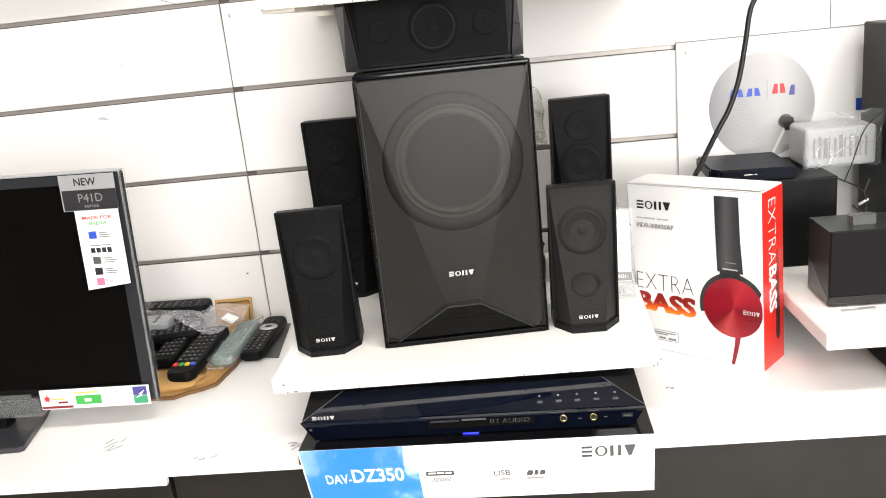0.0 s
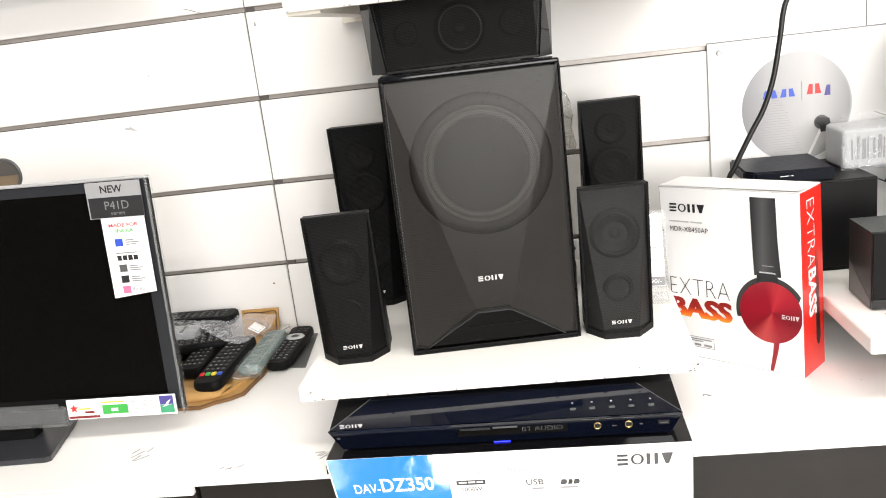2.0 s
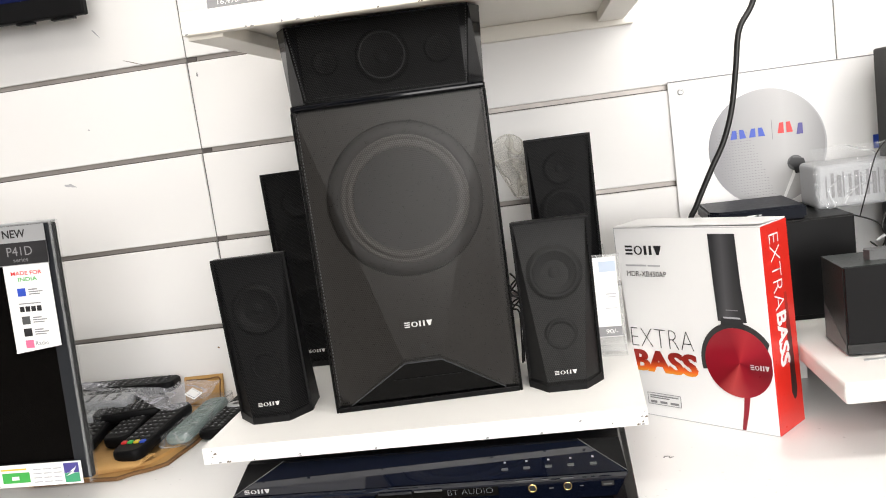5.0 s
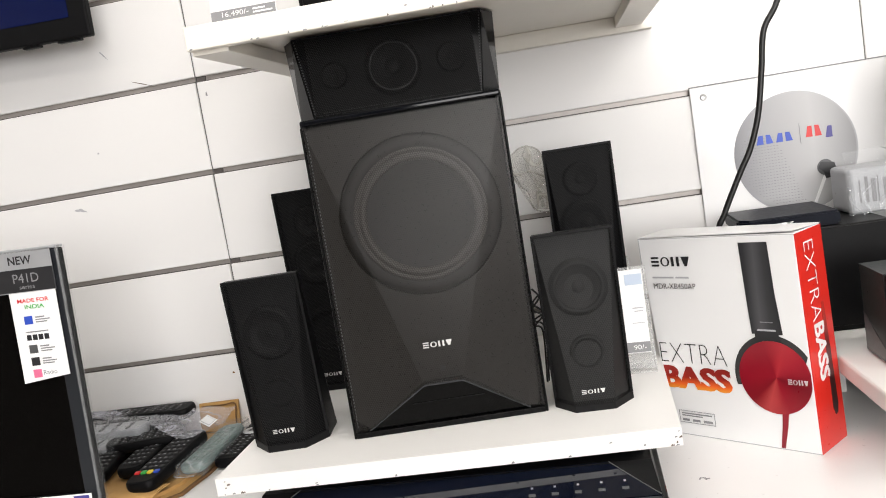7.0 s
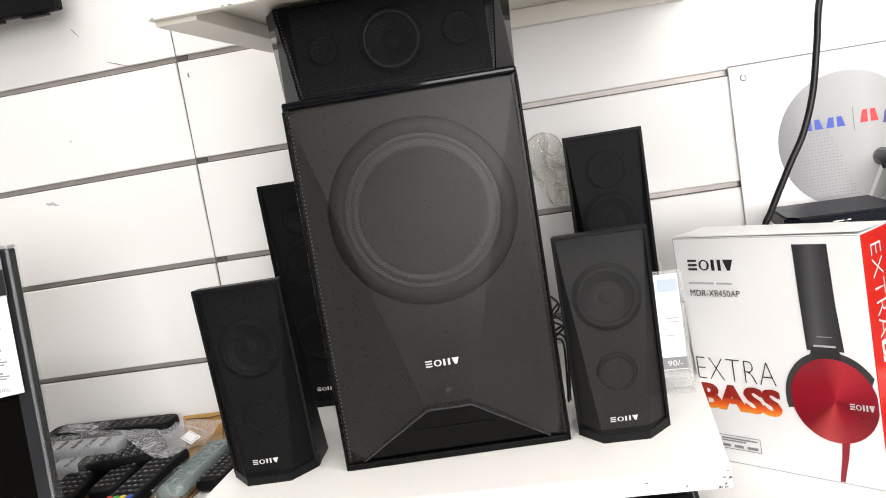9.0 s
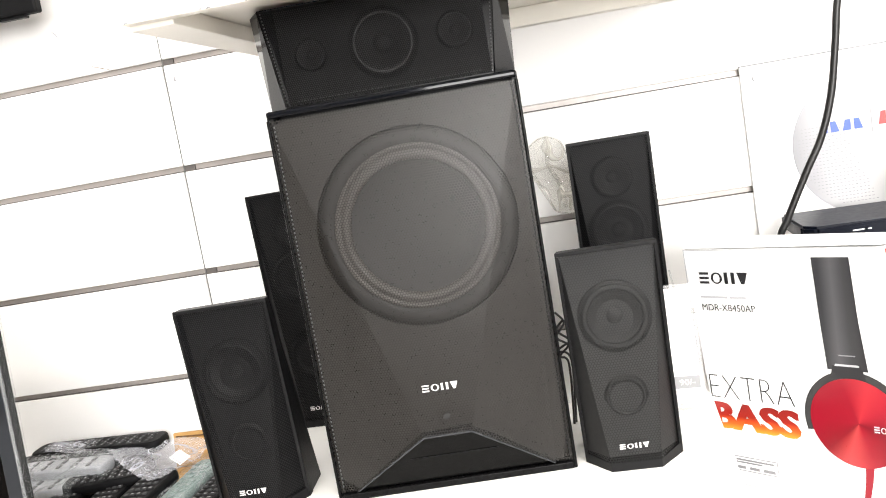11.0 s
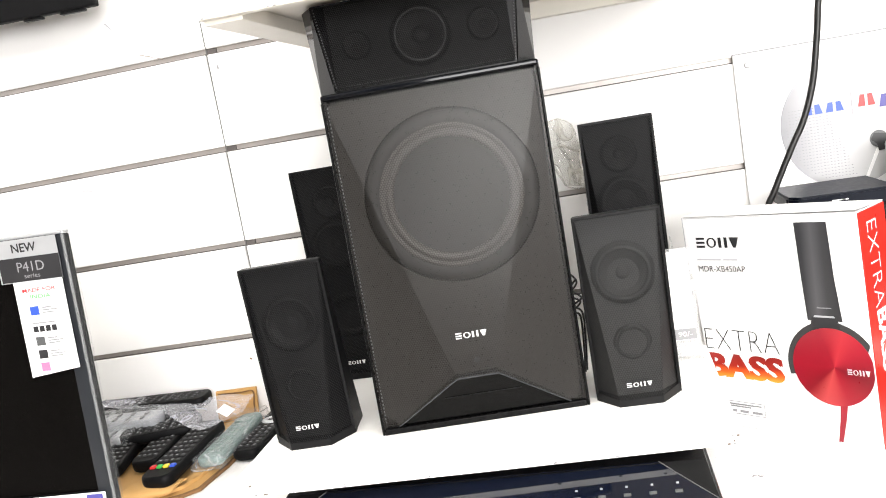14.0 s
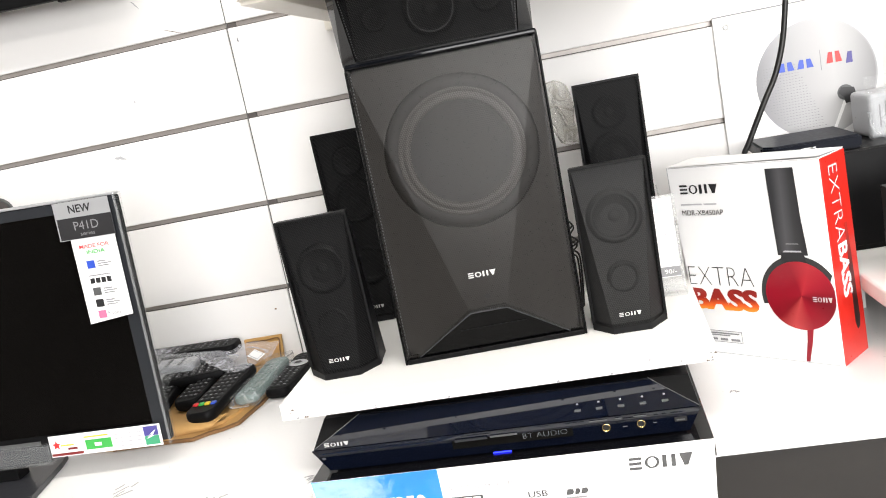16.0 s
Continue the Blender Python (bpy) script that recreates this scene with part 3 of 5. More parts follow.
def tower(name, label, at, w, h, d, top, low, chamfer, proud, drivers, grille, logo_z, group=""):
    """A faceted loudspeaker: square at the top, its front corners cut back towards the foot."""
    sp = thing(name, label, "loudspeaker", at, group)
    a, b = w / 2, low / 2
    front_top, front_low = [(-a, 0, h), (a, 0, h)], [(-b, -proud, 0.006), (b, -proud, 0.006)]
    side_low = [(-a, chamfer, 0.009), (a, chamfer, 0.009)]
    bm = bmesh.new()
    hull(bm, [(-a, 0, h), (a, 0, h), (-a + 0.002, top, h), (a - 0.002, top, h), (-a, d, 0.001), (a, d, 0.001), (-b, -proud, 0.001), (b, -proud, 0.001), (-a, chamfer, 0.001), (a, chamfer, 0.001)])
    front = [f for f in bm.faces if f.normal.y < -0.3 and f.calc_area() > 0.0004 and abs(f.normal.z) < 0.6]
    bmesh.ops.delete(bm, geom=front, context="FACES")
    part("cabinet", bm, M_VINYL, sp)
    # the grille's three facets, set in from the edge by a slim frame
    bm = bmesh.new()
    e = 0.003
    tl, tr = bm.verts.new((-a + e, 0, h - e)), bm.verts.new((a - e, 0, h - e))
    bl, br = bm.verts.new((-b, -proud, 0.008)), bm.verts.new((b, -proud, 0.008))
    cl, cr = bm.verts.new((-a + e, chamfer - 0.001, 0.010)), bm.verts.new((a - e, chamfer - 0.001, 0.010))
    for f in ((tl, bl, br, tr), (tl, cl, bl), (tr, br, cr)):
        bm.faces.new(f)
    part("grille", bm, grille, sp)
    block("frame_top", sp, M_BLACK, -a, a, -0.0006, 0.004, h - e, h + 0.0005, 0.0006)
    for s in (-1, 1):
        bm = bmesh.new()
        hull(bm, [(s * a, -0.0005, h - e), (s * (a - e), -0.0005, h - e), (s * a, chamfer - 0.0015, 0.004), (s * (a - e), chamfer - 0.0025, 0.004), (s * a, 0.004, h - e), (s * (a - e), 0.004, h - e), (s * a, chamfer + 0.003, 0.004), (s * (a - e), chamfer + 0.003, 0.004)])
        part("frame_side", bm, M_BLACK, sp)
    bm = bmesh.new()
    hull(bm, [(-b, -proud - 0.0005, 0.008), (b, -proud - 0.0005, 0.008), (-b, -proud - 0.0005, 0.0), (b, -proud - 0.0005, 0.0), (-a, chamfer - 0.0005, 0.01), (a, chamfer - 0.0005, 0.01), (-a, chamfer - 0.0005, 0.0), (a, chamfer - 0.0005, 0.0), (-a, chamfer + 0.01, 0.0), (a, chamfer + 0.01, 0.0), (-a, chamfer + 0.01, 0.01), (a, chamfer + 0.01, 0.01)])
    part("foot_frame", bm, M_BLACK, sp)
    bm = bmesh.new()
    hull(bm, [(-a + e, 0.0125, h - 0.004), (a - e, 0.0125, h - 0.004), (-b, 0.0125 - proud, 0.009), (b, 0.0125 - proud, 0.009), (-a + e, chamfer + 0.004, 0.0095), (a - e, chamfer + 0.004, 0.0095), (-a + e, chamfer + 0.008, 0.0095), (a - e, chamfer + 0.008, 0.0095), (-a + e, 0.0165, h - 0.004), (a - e, 0.0165, h - 0.004)])
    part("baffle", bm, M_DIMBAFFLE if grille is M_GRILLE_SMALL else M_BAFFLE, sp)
    for u, v, r in drivers:
        driver(sp, u, v, r, 0.005, M_DARKCONE)
    ly = -proud * (1 - (logo_z - 0.008) / (h - 0.008)) - 0.0008
    bars(sp, -0.0142, 0.0142, logo_z, 0.0048, ly, M_BADGE)
    return sp


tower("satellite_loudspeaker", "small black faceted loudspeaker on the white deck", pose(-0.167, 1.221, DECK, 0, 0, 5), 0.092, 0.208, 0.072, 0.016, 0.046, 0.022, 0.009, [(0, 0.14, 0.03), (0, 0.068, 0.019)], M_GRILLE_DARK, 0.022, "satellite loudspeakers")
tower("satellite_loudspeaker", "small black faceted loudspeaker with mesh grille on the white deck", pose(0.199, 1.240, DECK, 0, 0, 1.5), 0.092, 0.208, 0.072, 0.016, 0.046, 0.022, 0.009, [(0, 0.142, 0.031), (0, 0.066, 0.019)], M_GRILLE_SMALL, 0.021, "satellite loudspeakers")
tower("rear_loudspeaker", "tall black faceted loudspeaker standing behind the subwoofer", pose(-0.171, 1.462, DECK, 0, 0, 0), 0.094, 0.297, 0.075, 0.026, 0.046, 0.018, 0.006, [(0, 0.25, 0.022), (0, 0.19, 0.032), (0, 0.09, 0.03)], M_GRILLE_DARK, 0.022, "rear loudspeakers")
tower("rear_loudspeaker", "tall black faceted loudspeaker standing behind a smaller one", pose(0.222, 1.455, DECK, 0, 0, 3), 0.094, 0.297, 0.075, 0.026, 0.046, 0.018, 0.006, [(0, 0.252, 0.022), (0, 0.19, 0.032), (0, 0.09, 0.03)], M_GRILLE_DARK, 0.022, "rear loudspeakers")

# subwoofer
sub = thing("subwoofer", "large black subwoofer with perforated grille and glossy bass port", "subwoofer", pose(0.029, 1.238, DECK, 0, 0, 6.5))
SW, SH = 0.116, 0.377
bm = bmesh.new()
for x0, x1, z0, z1 in ((-SW, -SW + 0.006, 0.002, SH), (SW - 0.006, SW, 0.002, SH)):
    box(bm, x0, x1, 0.003, 0.30, z0, z1, 0.0008, 1)
box(bm, -SW + 0.006, SW - 0.006, 0.026, 0.299, 0.003, SH - 0.001)
part("cabinet", bm, M_VINYL, sub)
block("top_panel", sub, M_CAP, -SW + 0.0005, SW - 0.0005, -0.002, 0.298, SH - 0.0055, SH + 0.001, 0.0022, "glossy black top panel")
# front frame
for s in (-1, 1):
    bm = bmesh.new()
    box(bm, min(s * SW, s * (SW - 0.003)), max(s * SW, s * (SW - 0.003)), -0.0025, 0.006, 0.0, SH - 0.007, 0.0012)
    part("frame_side", bm, M_TOP, sub)
block("frame_foot", sub, M_TOP, -SW + 0.003, SW - 0.003, -0.003, 0.02, 0.0, 0.0068, 0.0012)
PK, PKZ, PB, PBZ, PY = 0.023, 0.057, 0.096, 0.0085, -0.015
bm = bmesh.new()
g = {k: bm.verts.new(c) for k, c in {"tl": (-SW + 0.003, 0, SH - 0.0075), "tr": (SW - 0.003, 0, SH - 0.0075), "pl": (-PK, PY, PKZ), "pr": (PK, PY, PKZ), "ql": (-PB, -0.001, PBZ), "qr": (PB, -0.001, PBZ), "bl": (-SW + 0.003, 0, PBZ), "br": (SW - 0.003, 0, PBZ)}.items()}
for f in (("tl", "pl", "pr", "tr"), ("tl", "ql", "pl"), ("tl", "bl", "ql"), ("tr", "pr", "qr"), ("tr", "qr", "br")):
    bm.faces.new([g[k] for k in f])
part("grille", bm, M_GRILLE, sub)
# stitched line of dots near the frame; the left row's highlights are put into its paler colour
for s, dot_mat in ((-1, M_GREYP), (1, M_VINYL)):
    bm = bmesh.new()
    for i in range(86):
        z = 0.014 + i * 0.0041
        box(bm, s * (SW - 0.0062) - 0.0005, s * (SW - 0.0062) + 0.0005, -0.0012, -0.0004, z, z + 0.0018)
    part("edge_dots", bm, dot_mat, sub)["kind"] = "stuff"
block("back_plate", sub, M_BAFFLE, -SW + 0.0062, SW - 0.0062, 0.0195, 0.0255, 0.0085, SH - 0.008)
CX, CZ = 0.004, 0.252
# grey baffle close behind the grille, with a round opening for the driver
bm = bmesh.new()
x0, x1, z0, z1, n = -SW + 0.0062, SW - 0.0062, 0.0095, SH - 0.009, 96
ring, rim = [], []
for i in range(n):
    a = 2 * math.pi * i / n
    c, s = math.cos(a), math.sin(a)
    far = min(((x1 if c > 0 else x0) - CX) / c if abs(c) > 1e-6 else 9, ((z1 if s > 0 else z0) - CZ) / s if abs(s) > 1e-6 else 9)
    ring.append([bm.verts.new((CX + 0.0945 * c, y, CZ + 0.0945 * s)) for y in (0.0035, 0.0185)])
    rim.append(bm.verts.new((CX + far * c, 0.0035, CZ + far * s)))
for i in range(n):
    j = (i + 1) % n
    bm.faces.new((ring[i][0], ring[j][0], rim[j], rim[i]))
    bm.faces.new((ring[i][0], ring[i][1], ring[j][1], ring[j][0]))
part("baffle", bm, M_GREYBAFFLE, sub)
part("surround", lathe(bmesh.new(), [(0.074, 0.012)] + [(0.084 + 0.0095 * math.cos(a), 0.0105 - 0.007 * math.sin(a)) for a in [math.pi * (1 - i / 12) for i in range(13)]] + [(0.094, 0.011), (0.0942, 0.019)], CX, CZ, 72), M_RUBBER, sub)
part("trim_ring", lathe(bmesh.new(), [(0.0625, 0.0095), (0.0637, 0.0046), (0.071, 0.0042), (0.0713, 0.006), (0.0732, 0.006), (0.0735, 0.0042), (0.0775, 0.0046), (0.0788, 0.0085)], CX, CZ, 72), M_RING, sub, "satin grey trim ring")
part("cone", lathe(bmesh.new(), [(0.0645, 0.0092), (0.05, 0.0135), (0.03, 0.0172), (0.0, 0.0184)], CX, CZ, 72), M_DARKCONE, sub)
# bass port: bright-edged frame and a dark glossy panel
edge = [(-PB, PBZ, -0.001), (-PK, PKZ, PY), (PK, PKZ, PY), (PB, PBZ, -0.001)]
for (x0, z0, y0), (x1, z1, y1) in zip(edge, edge[1:]):
    bm = bmesh.new()
    d = Vector((x1 - x0, 0, z1 - z0)).normalized()
    nx, nz = -d.z * 0.0017, d.x * 0.0017
    hull(bm, [(x0, y0 - 0.0016, z0), (x1, y1 - 0.0016, z1), (x0 - nx * 1.0, y0 - 0.0012, max(z0 - nz, 0.0076)), (x1 - nx, y1 - 0.0012, max(z1 - nz, 0.0076)), (x0, y0 + 0.012, z0), (x1, y1 + 0.02, z1), (x0 - nx, y0 + 0.012, max(z0 - nz, 0.0076)), (x1 - nx, y1 + 0.02, max(z1 - nz, 0.0076))])
    part("port_frame", bm, M_TRIMGLOSS, sub, "dark grey satin frame")
bm = bmesh.new()
hull(bm, [(x0, y0, z0) for s in (-1, 1) for x0, y0, z0 in ((s * (PB - 0.003), 0.0005, PBZ + 0.0002), (s * (PK - 0.0008), PY + 0.0025, PKZ - 0.0016), (s * (PB - 0.003), 0.006, PBZ + 0.0002), (s * (PK - 0.0008), PY + 0.008, PKZ - 0.0016))])
part("port_panel", bm, M_PORT, sub, "black gloss port panel")
part("port_slot", box(bmesh.new(), -0.04, 0.045, -0.0076, -0.0066, 0.0335, 0.0342), M_BLACK, sub)
ly = PY * (1 - (0.103 - PKZ) / (SH - PKZ)) - 0.0006
bars(sub, -0.018, 0.018, 0.0992, 0.0066, ly - 0.0002, M_BADGE)
part("sensor", disc(bmesh.new(), 0.002, 0.074, 0.003, PY - 0.0006, PY + 0.001, 20), M_RUBBER, sub)

# centre loudspeaker on top of the subwoofer
cen = thing("centre_loudspeaker", "wide black centre loudspeaker with glossy end caps on the subwoofer", "loudspeaker", pose(0.020, 1.285, DECK + SH + 0.001, 0, 0, 6.5))
CH = 0.097
LOW, HIGH = ((0.102, -0.001), (0.1225, 0.028)), ((0.1135, -0.001), (0.128, 0.031))
bm = bmesh.new()
hull(bm, [(s * w, y, z) for s in (-1, 1) for w, y, z in ((0.1215, 0.03, 0.0015), (0.127, 0.033, CH - 0.0005), (0.1215, 0.085, 0.0015), (0.127, 0.085, CH - 0.0005), (0.101, 0.0125, 0.0015), (0.1125, 0.0125, CH - 0.0005))])
part("cabinet", bm, M_CAP, cen)
for fx in (-0.09, 0.09):
    for fy in (0.03, 0.068):
        part("foot", lathe(bmesh.new(), [(0, 0), (0.006, 0), (0.006, 0.0014), (0, 0.0014)], 0, 0, 16), M_RUBBER, cen, at=pose(fx, fy, 0.0, 90))
bm = bmesh.new()
vs = [bm.verts.new(c) for c in ((-0.1015, 0, 0.005), (0.1015, 0, 0.005), (0.113, 0, CH - 0.001), (-0.113, 0, CH - 0.001))]
bm.faces.new(vs)
part("grille", bm, M_GRILLE_BLACK, cen)
for s in (-1, 1):
    bm = bmesh.new()
    hull(bm, [(s * x, y + d, z) for ring, z in ((LOW, 0.001), (HIGH, CH)) for x, y in ring for d in (0.0, 0.012)])
    part("end_cap", bm, M_CAP, cen, "mirror-black end cap")
    bm = bmesh.new()
    for i in range(27):
        z = 0.008 + i * 0.0033
        x = 0.0992 + 0.0115 * z / CH
        box(bm, s * x - 0.0006, s * x + 0.0006, -0.0006, -0.0001, z, z + 0.0014)
    part("side_dots", bm, M_DIMBAFFLE, cen)["kind"] = "stuff"
block("lower_frame", cen, M_TOP, -0.1015, 0.1015, -0.0012, 0.0118, 0.0008, 0.0048, 0.0006)
block("upper_frame", cen, M_CAP, -0.1133, 0.1133, -0.0012, 0.0118, CH - 0.0008, CH + 0.001, 0.0005)
block("baffle", cen, M_BAFFLE, -0.1, 0.1, 0.0095, 0.0117, 0.005, CH - 0.001)
for u, r in ((0.001, 0.031), (0.071, 0.0165), (-0.07, 0.0145)):
    driver(cen, u, 0.05, r, 0.002, M_DARKCONE)
bm = bmesh.new()
for i in range(60):
    box(bm, -0.089 + i * 0.003, -0.0878 + i * 0.003, -0.0006, -0.0001, 0.0075, 0.0085)
part("edge_dots", bm, M_DIMBAFFLE, cen)["kind"] = "stuff"

# ---- disc player on its stand ----
PLY = pose(0.031, 1.111, 0.0, 0, 0, -1.2)
stand = thing("product_stand", "black glossy stand with printed product card on the counter edge", "display stand", PLY)
block("base", stand, M_GLOSS, -0.227, 0.23, -0.0196, 0.29, COUNTER + 0.0005, COUNTER + 0.0195, 0.001)
card = part("product_card", box(bmesh.new(), -0.2265, 0.2295, -0.0218, -0.0200, 0.745, 0.8205), M_PAPER, stand, "white printed product card")
CY = -0.0222
card.matrix_basis = Matrix.Translation((0, -0.02, 0.8205)) @ pose(0, 0, 0, -47) @ Matrix.Diagonal((1, 1, 0.911, 1)) @ Matrix.Translation((0, 0.02, -0.8205))
part("easel", hull(bmesh.new(), [(x, y, z) for x in (-0.198, 0.216) for y, z in ((-0.0197, 0.8175), (-0.0197, 0.778), (-0.0655, 0.7725))]), M_GLOSS, stand, "black wedge under the card")
block("blue_panel", card, M_BLUE, -0.2245, -0.074, CY - 0.0002, CY + 0.0003, 0.7455, 0.82, 0, "glossy blue printed panel")
text(card, "DAV-", -0.199, 0.771, CY - 0.0006, 0.0125, M_WHITEINK, 0.034, weight=0.01)
text(card, "DZ350", -0.163, 0.7715, CY - 0.0006, 0.0185, M_WHITEINK, 0.069, weight=0.02)
text(card, "5.1ch DVD Home Theatre", -0.065, 0.7905, CY - 0.0003, 0.0062, M_GREYINK, 0.094)
block("pill", card, M_INK, -0.065, -0.028, CY - 0.0003, CY + 0.0003, 0.7765, 0.7825)
lines(card, [(-0.062, -0.052, 0.7785, 0.002), (-0.05, -0.041, 0.7785, 0.002), (-0.039, -0.031, 0.7785, 0.002)], CY - 0.0004, M_WHITEINK)
text(card, "1000W", -0.059, 0.7675, CY - 0.0003, 0.0058, M_INK, 0.026, weight=0.01)
bars(card, -0.022, 0.011, 0.7695, 0.0055, CY, M_PALEINK, 9, "radio_mark", style="blocks")
text(card, "USB", 0.0235, 0.7725, CY - 0.0003, 0.0076, M_INK, 0.022, weight=0.012)
lines(card, [(0.03, 0.045, 0.7665, 0.0022)], CY, M_GREYINK)
bm = bmesh.new()
for a, b in ((0.066, 0.074), (0.0755, 0.081), (0.0825, 0.09)):
    prism(bm, [(a, 0.7715), (b - 0.001, 0.7715), (b + 0.001, 0.7745), (b, 0.778), (a + 0.002, 0.778)], CY - 0.0004, CY)
lathe_rows = [(0.066, 0.0885, 0.7665, 0.0022)]
part("disc_mark", bm, M_INK, card)
lines(card, lathe_rows, CY, M_GREYINK)
bars(card, 0.136, 0.208, 0.7925, 0.0145, CY, M_INK, 4, "brand_mark", stroke=0.26)

# the card is cut narrower towards its lower edge, and its print follows
for ob in (card, *card.children):
    for v in ob.data.vertices:
        f = (0.8205 - v.co.z) / 0.0755
        v.co.x += f * (0.027 * (0.23 - v.co.x) - 0.01 * (v.co.x + 0.23)) / 0.456

player = thing("disc_player", "slim black home theatre disc player with sloping glossy top edge", "disc player", PLY)
PB0, PT = COUNTER + 0.0225, COUNTER + 0.0715
bm = bmesh.new()
hull(bm, [(s * w, y, z) for s in (-1, 1) for w, y, z in ((0.2215, 0.002, 0.851), (0.217, 0.045, PT), (0.2045, 0.011, PB0 + 0.002), (0.2045, 0.30, PB0), (0.217, 0.30, PT), (0.2215, 0.02, 0.851))])
part("body", bm, M_BLACK, player)
# sloping glossy top, bright bevel lines, and the glossy front below the nose
bm = bmesh.new()
hull(bm, [(-0.2205, 0.0, 0.8515), (0.2205, 0.0, 0.8515), (-0.172, 0.046, PT + 0.0004), (0.172, 0.046, PT + 0.0004), (-0.2205, 0.004, 0.850), (0.2205, 0.004, 0.850), (-0.172, 0.05, PT - 0.002), (0.172, 0.05, PT - 0.002)])
part("top_panel", bm, M_NAVY, player, "dark navy mirror-gloss sloping panel")
bm = bmesh.new()
hull(bm, [(-0.2235, -0.0006, 0.8506), (0.2225, -0.0006, 0.8506), (-0.208, 0.0052, PB0 - 0.0005), (0.208, 0.0052, PB0 - 0.0005), (-0.2212, 0.003, 0.8506), (0.2212, 0.003, 0.8506), (-0.208, 0.0085, PB0 - 0.0005), (0.208, 0.0085, PB0 - 0.0005)])
part("front_panel", bm, M_NAVY, player, "dark navy gloss front")
for s in (-1, 1):
    part("bevel_line", tube(bmesh.new(), [(s * 0.2205, 0.0, 0.8522), (s * 0.196, 0.0235, 0.862), (s * 0.172, 0.046, PT + 0.001)], 0.0006, 6), M_GREYP, player)
for i, fx in enumerate((-0.19, 0.19)):
    for fy in (0.03, 0.27):
        part("foot", lathe(bmesh.new(), [(0, 0), (0.01, 0), (0.01, 0.0035), (0, 0.0035)], 0, 0, 20), M_RUBBER, player, at=pose(fx, fy, COUNTER + 0.0195, 90))


def front_y(z):
    return -0.0008 + (0.8506 - z) / (0.8506 - PB0 + 0.0005) * 0.0058


fz = 0.838
for u in (0.119, 0.157):
    part("jack_socket", lathe(bmesh.new(), [(0.0034, 0.003), (0.0036, -0.0016), (0.0046, -0.0016), (0.005, 0.003)], u, 0.8375, 28), M_GOLD, player, at=Matrix.Translation((0, front_y(0.8375), 0)))
    part("jack_hole", disc(bmesh.new(), u, 0.8375, 0.0035, front_y(0.8375) - 0.0004, front_y(0.8375) + 0.001, 20), M_BAFFLE, player)
block("usb_port", player, M_BAFFLE, 0.193, 0.206, front_y(fz) - 0.0006, front_y(fz) + 0.002, 0.8352, 0.8405)
block("usb_tongue", player, M_GREYP, 0.195, 0.204, front_y(fz) - 0.0009, front_y(fz), 0.8365, 0.838)
block("disc_slot", player, M_TRIMGLOSS, -0.052, -0.014, front_y(0.843) - 0.0021, front_y(0.843) + 0.001, 0.8415, 0.8442, 0.0003)
block("disc_slot", player, M_GREYP, -0.011, 0.02, front_y(0.843) - 0.0021, front_y(0.843) + 0.001, 0.8425, 0.8442, 0.0003)
block("display_window", player, M_PORT, -0.056, 0.082, front_y(0.838) - 0.0008, front_y(0.838) + 0.002, 0.8325, 0.8462, 0.0003, "dark display window")
text(player, "BT AUDIO", 0.026, 0.8362, front_y(0.838) - 0.0012, 0.0058, M_DISPLAY, 0.05, weight=-0.03)
bars(player, -0.208, -0.176, 0.8535, 0.0046, 0.0, M_BADGE, 4, at=pose(0, 0.0015, 0, 0, 0, 0))
lines(player, [(-0.213, -0.209, 0.838, 0.0025)], front_y(0.838) - 0.0004, M_GREYP)
lines(player, [(0.102, 0.121, 0.8472, 0.0011), (0.13, 0.137, 0.8472, 0.0011), (0.15, 0.164, 0.8472, 0.0011), (0.137, 0.142, 0.837, 0.001), (0.17, 0.174, 0.8375, 0.001)], front_y(0.848) - 0.0003, M_GREYP)
for i, u in enumerate((0.094, 0.118, 0.142, 0.166, 0.190)):
    s = 0.45
    ty, tz = 0.0 + 0.046 * s * 0.55, 0.8515 + (PT - 0.8515) * s * 0.55
    block("touch_key", player, M_GREYP, u - 0.0035 - 0.008 * s, u + 0.0035 - 0.008 * s, ty - 0.0015, ty + 0.003, tz - 0.0008 + 0.0005, tz + 0.0012)
    block("key_mark", player, M_KEYTOP, u - 0.0012 - 0.008 * s, u + 0.0012 - 0.008 * s, ty + 0.0085, ty + 0.0095, tz + 0.0035, tz + 0.0054)
part("standby_light", box(bmesh.new(), -0.012, 0.009, 0.0072, 0.008, PB0 - 0.0032, PB0 - 0.0008), M_LED, player, "glowing blue indicator strip")

# ---- headphone carton ----
BOXW, BOXH, BOXD = 0.2135, 0.266, 0.069
carton = thing("headphone_carton", "white and red headphone carton printed with red headphones", "carton", pose(0.288, 1.4218, COUNTER, 0, 0, -39.6))
block("carton_body", carton, M_CARTON, 0, BOXW - 0.0005, 0, BOXD, 0, BOXH, 0.0012)
red_side = block("red_side", carton, M_RED, BOXW - 0.0004, BOXW + 0.0006, 0.0005, BOXD - 0.0005, 0.0008, BOXH - 0.001, 0, "glossy red side panel")
bm = bmesh.new()
hull(bm, [(0.0, BOXD - 0.001, BOXH), (BOXW, BOXD - 0.001, BOXH), (0.0, BOXD, BOXH + 0.001), (BOXW, BOXD, BOXH + 0.001), (0.12, 0.03, BOXH + 0.0012), (BOXW - 0.003, 0.002, BOXH + 0.0022), (0.0, 0.001, BOXH + 0.0008)])
part("top_flap", bm, M_CARTON, carton)
FY = -0.0005
bars(carton, 0.015, 0.075, 0.2285, 0.0125, FY, M_INK, 4, "brand_mark", stroke=0.26)
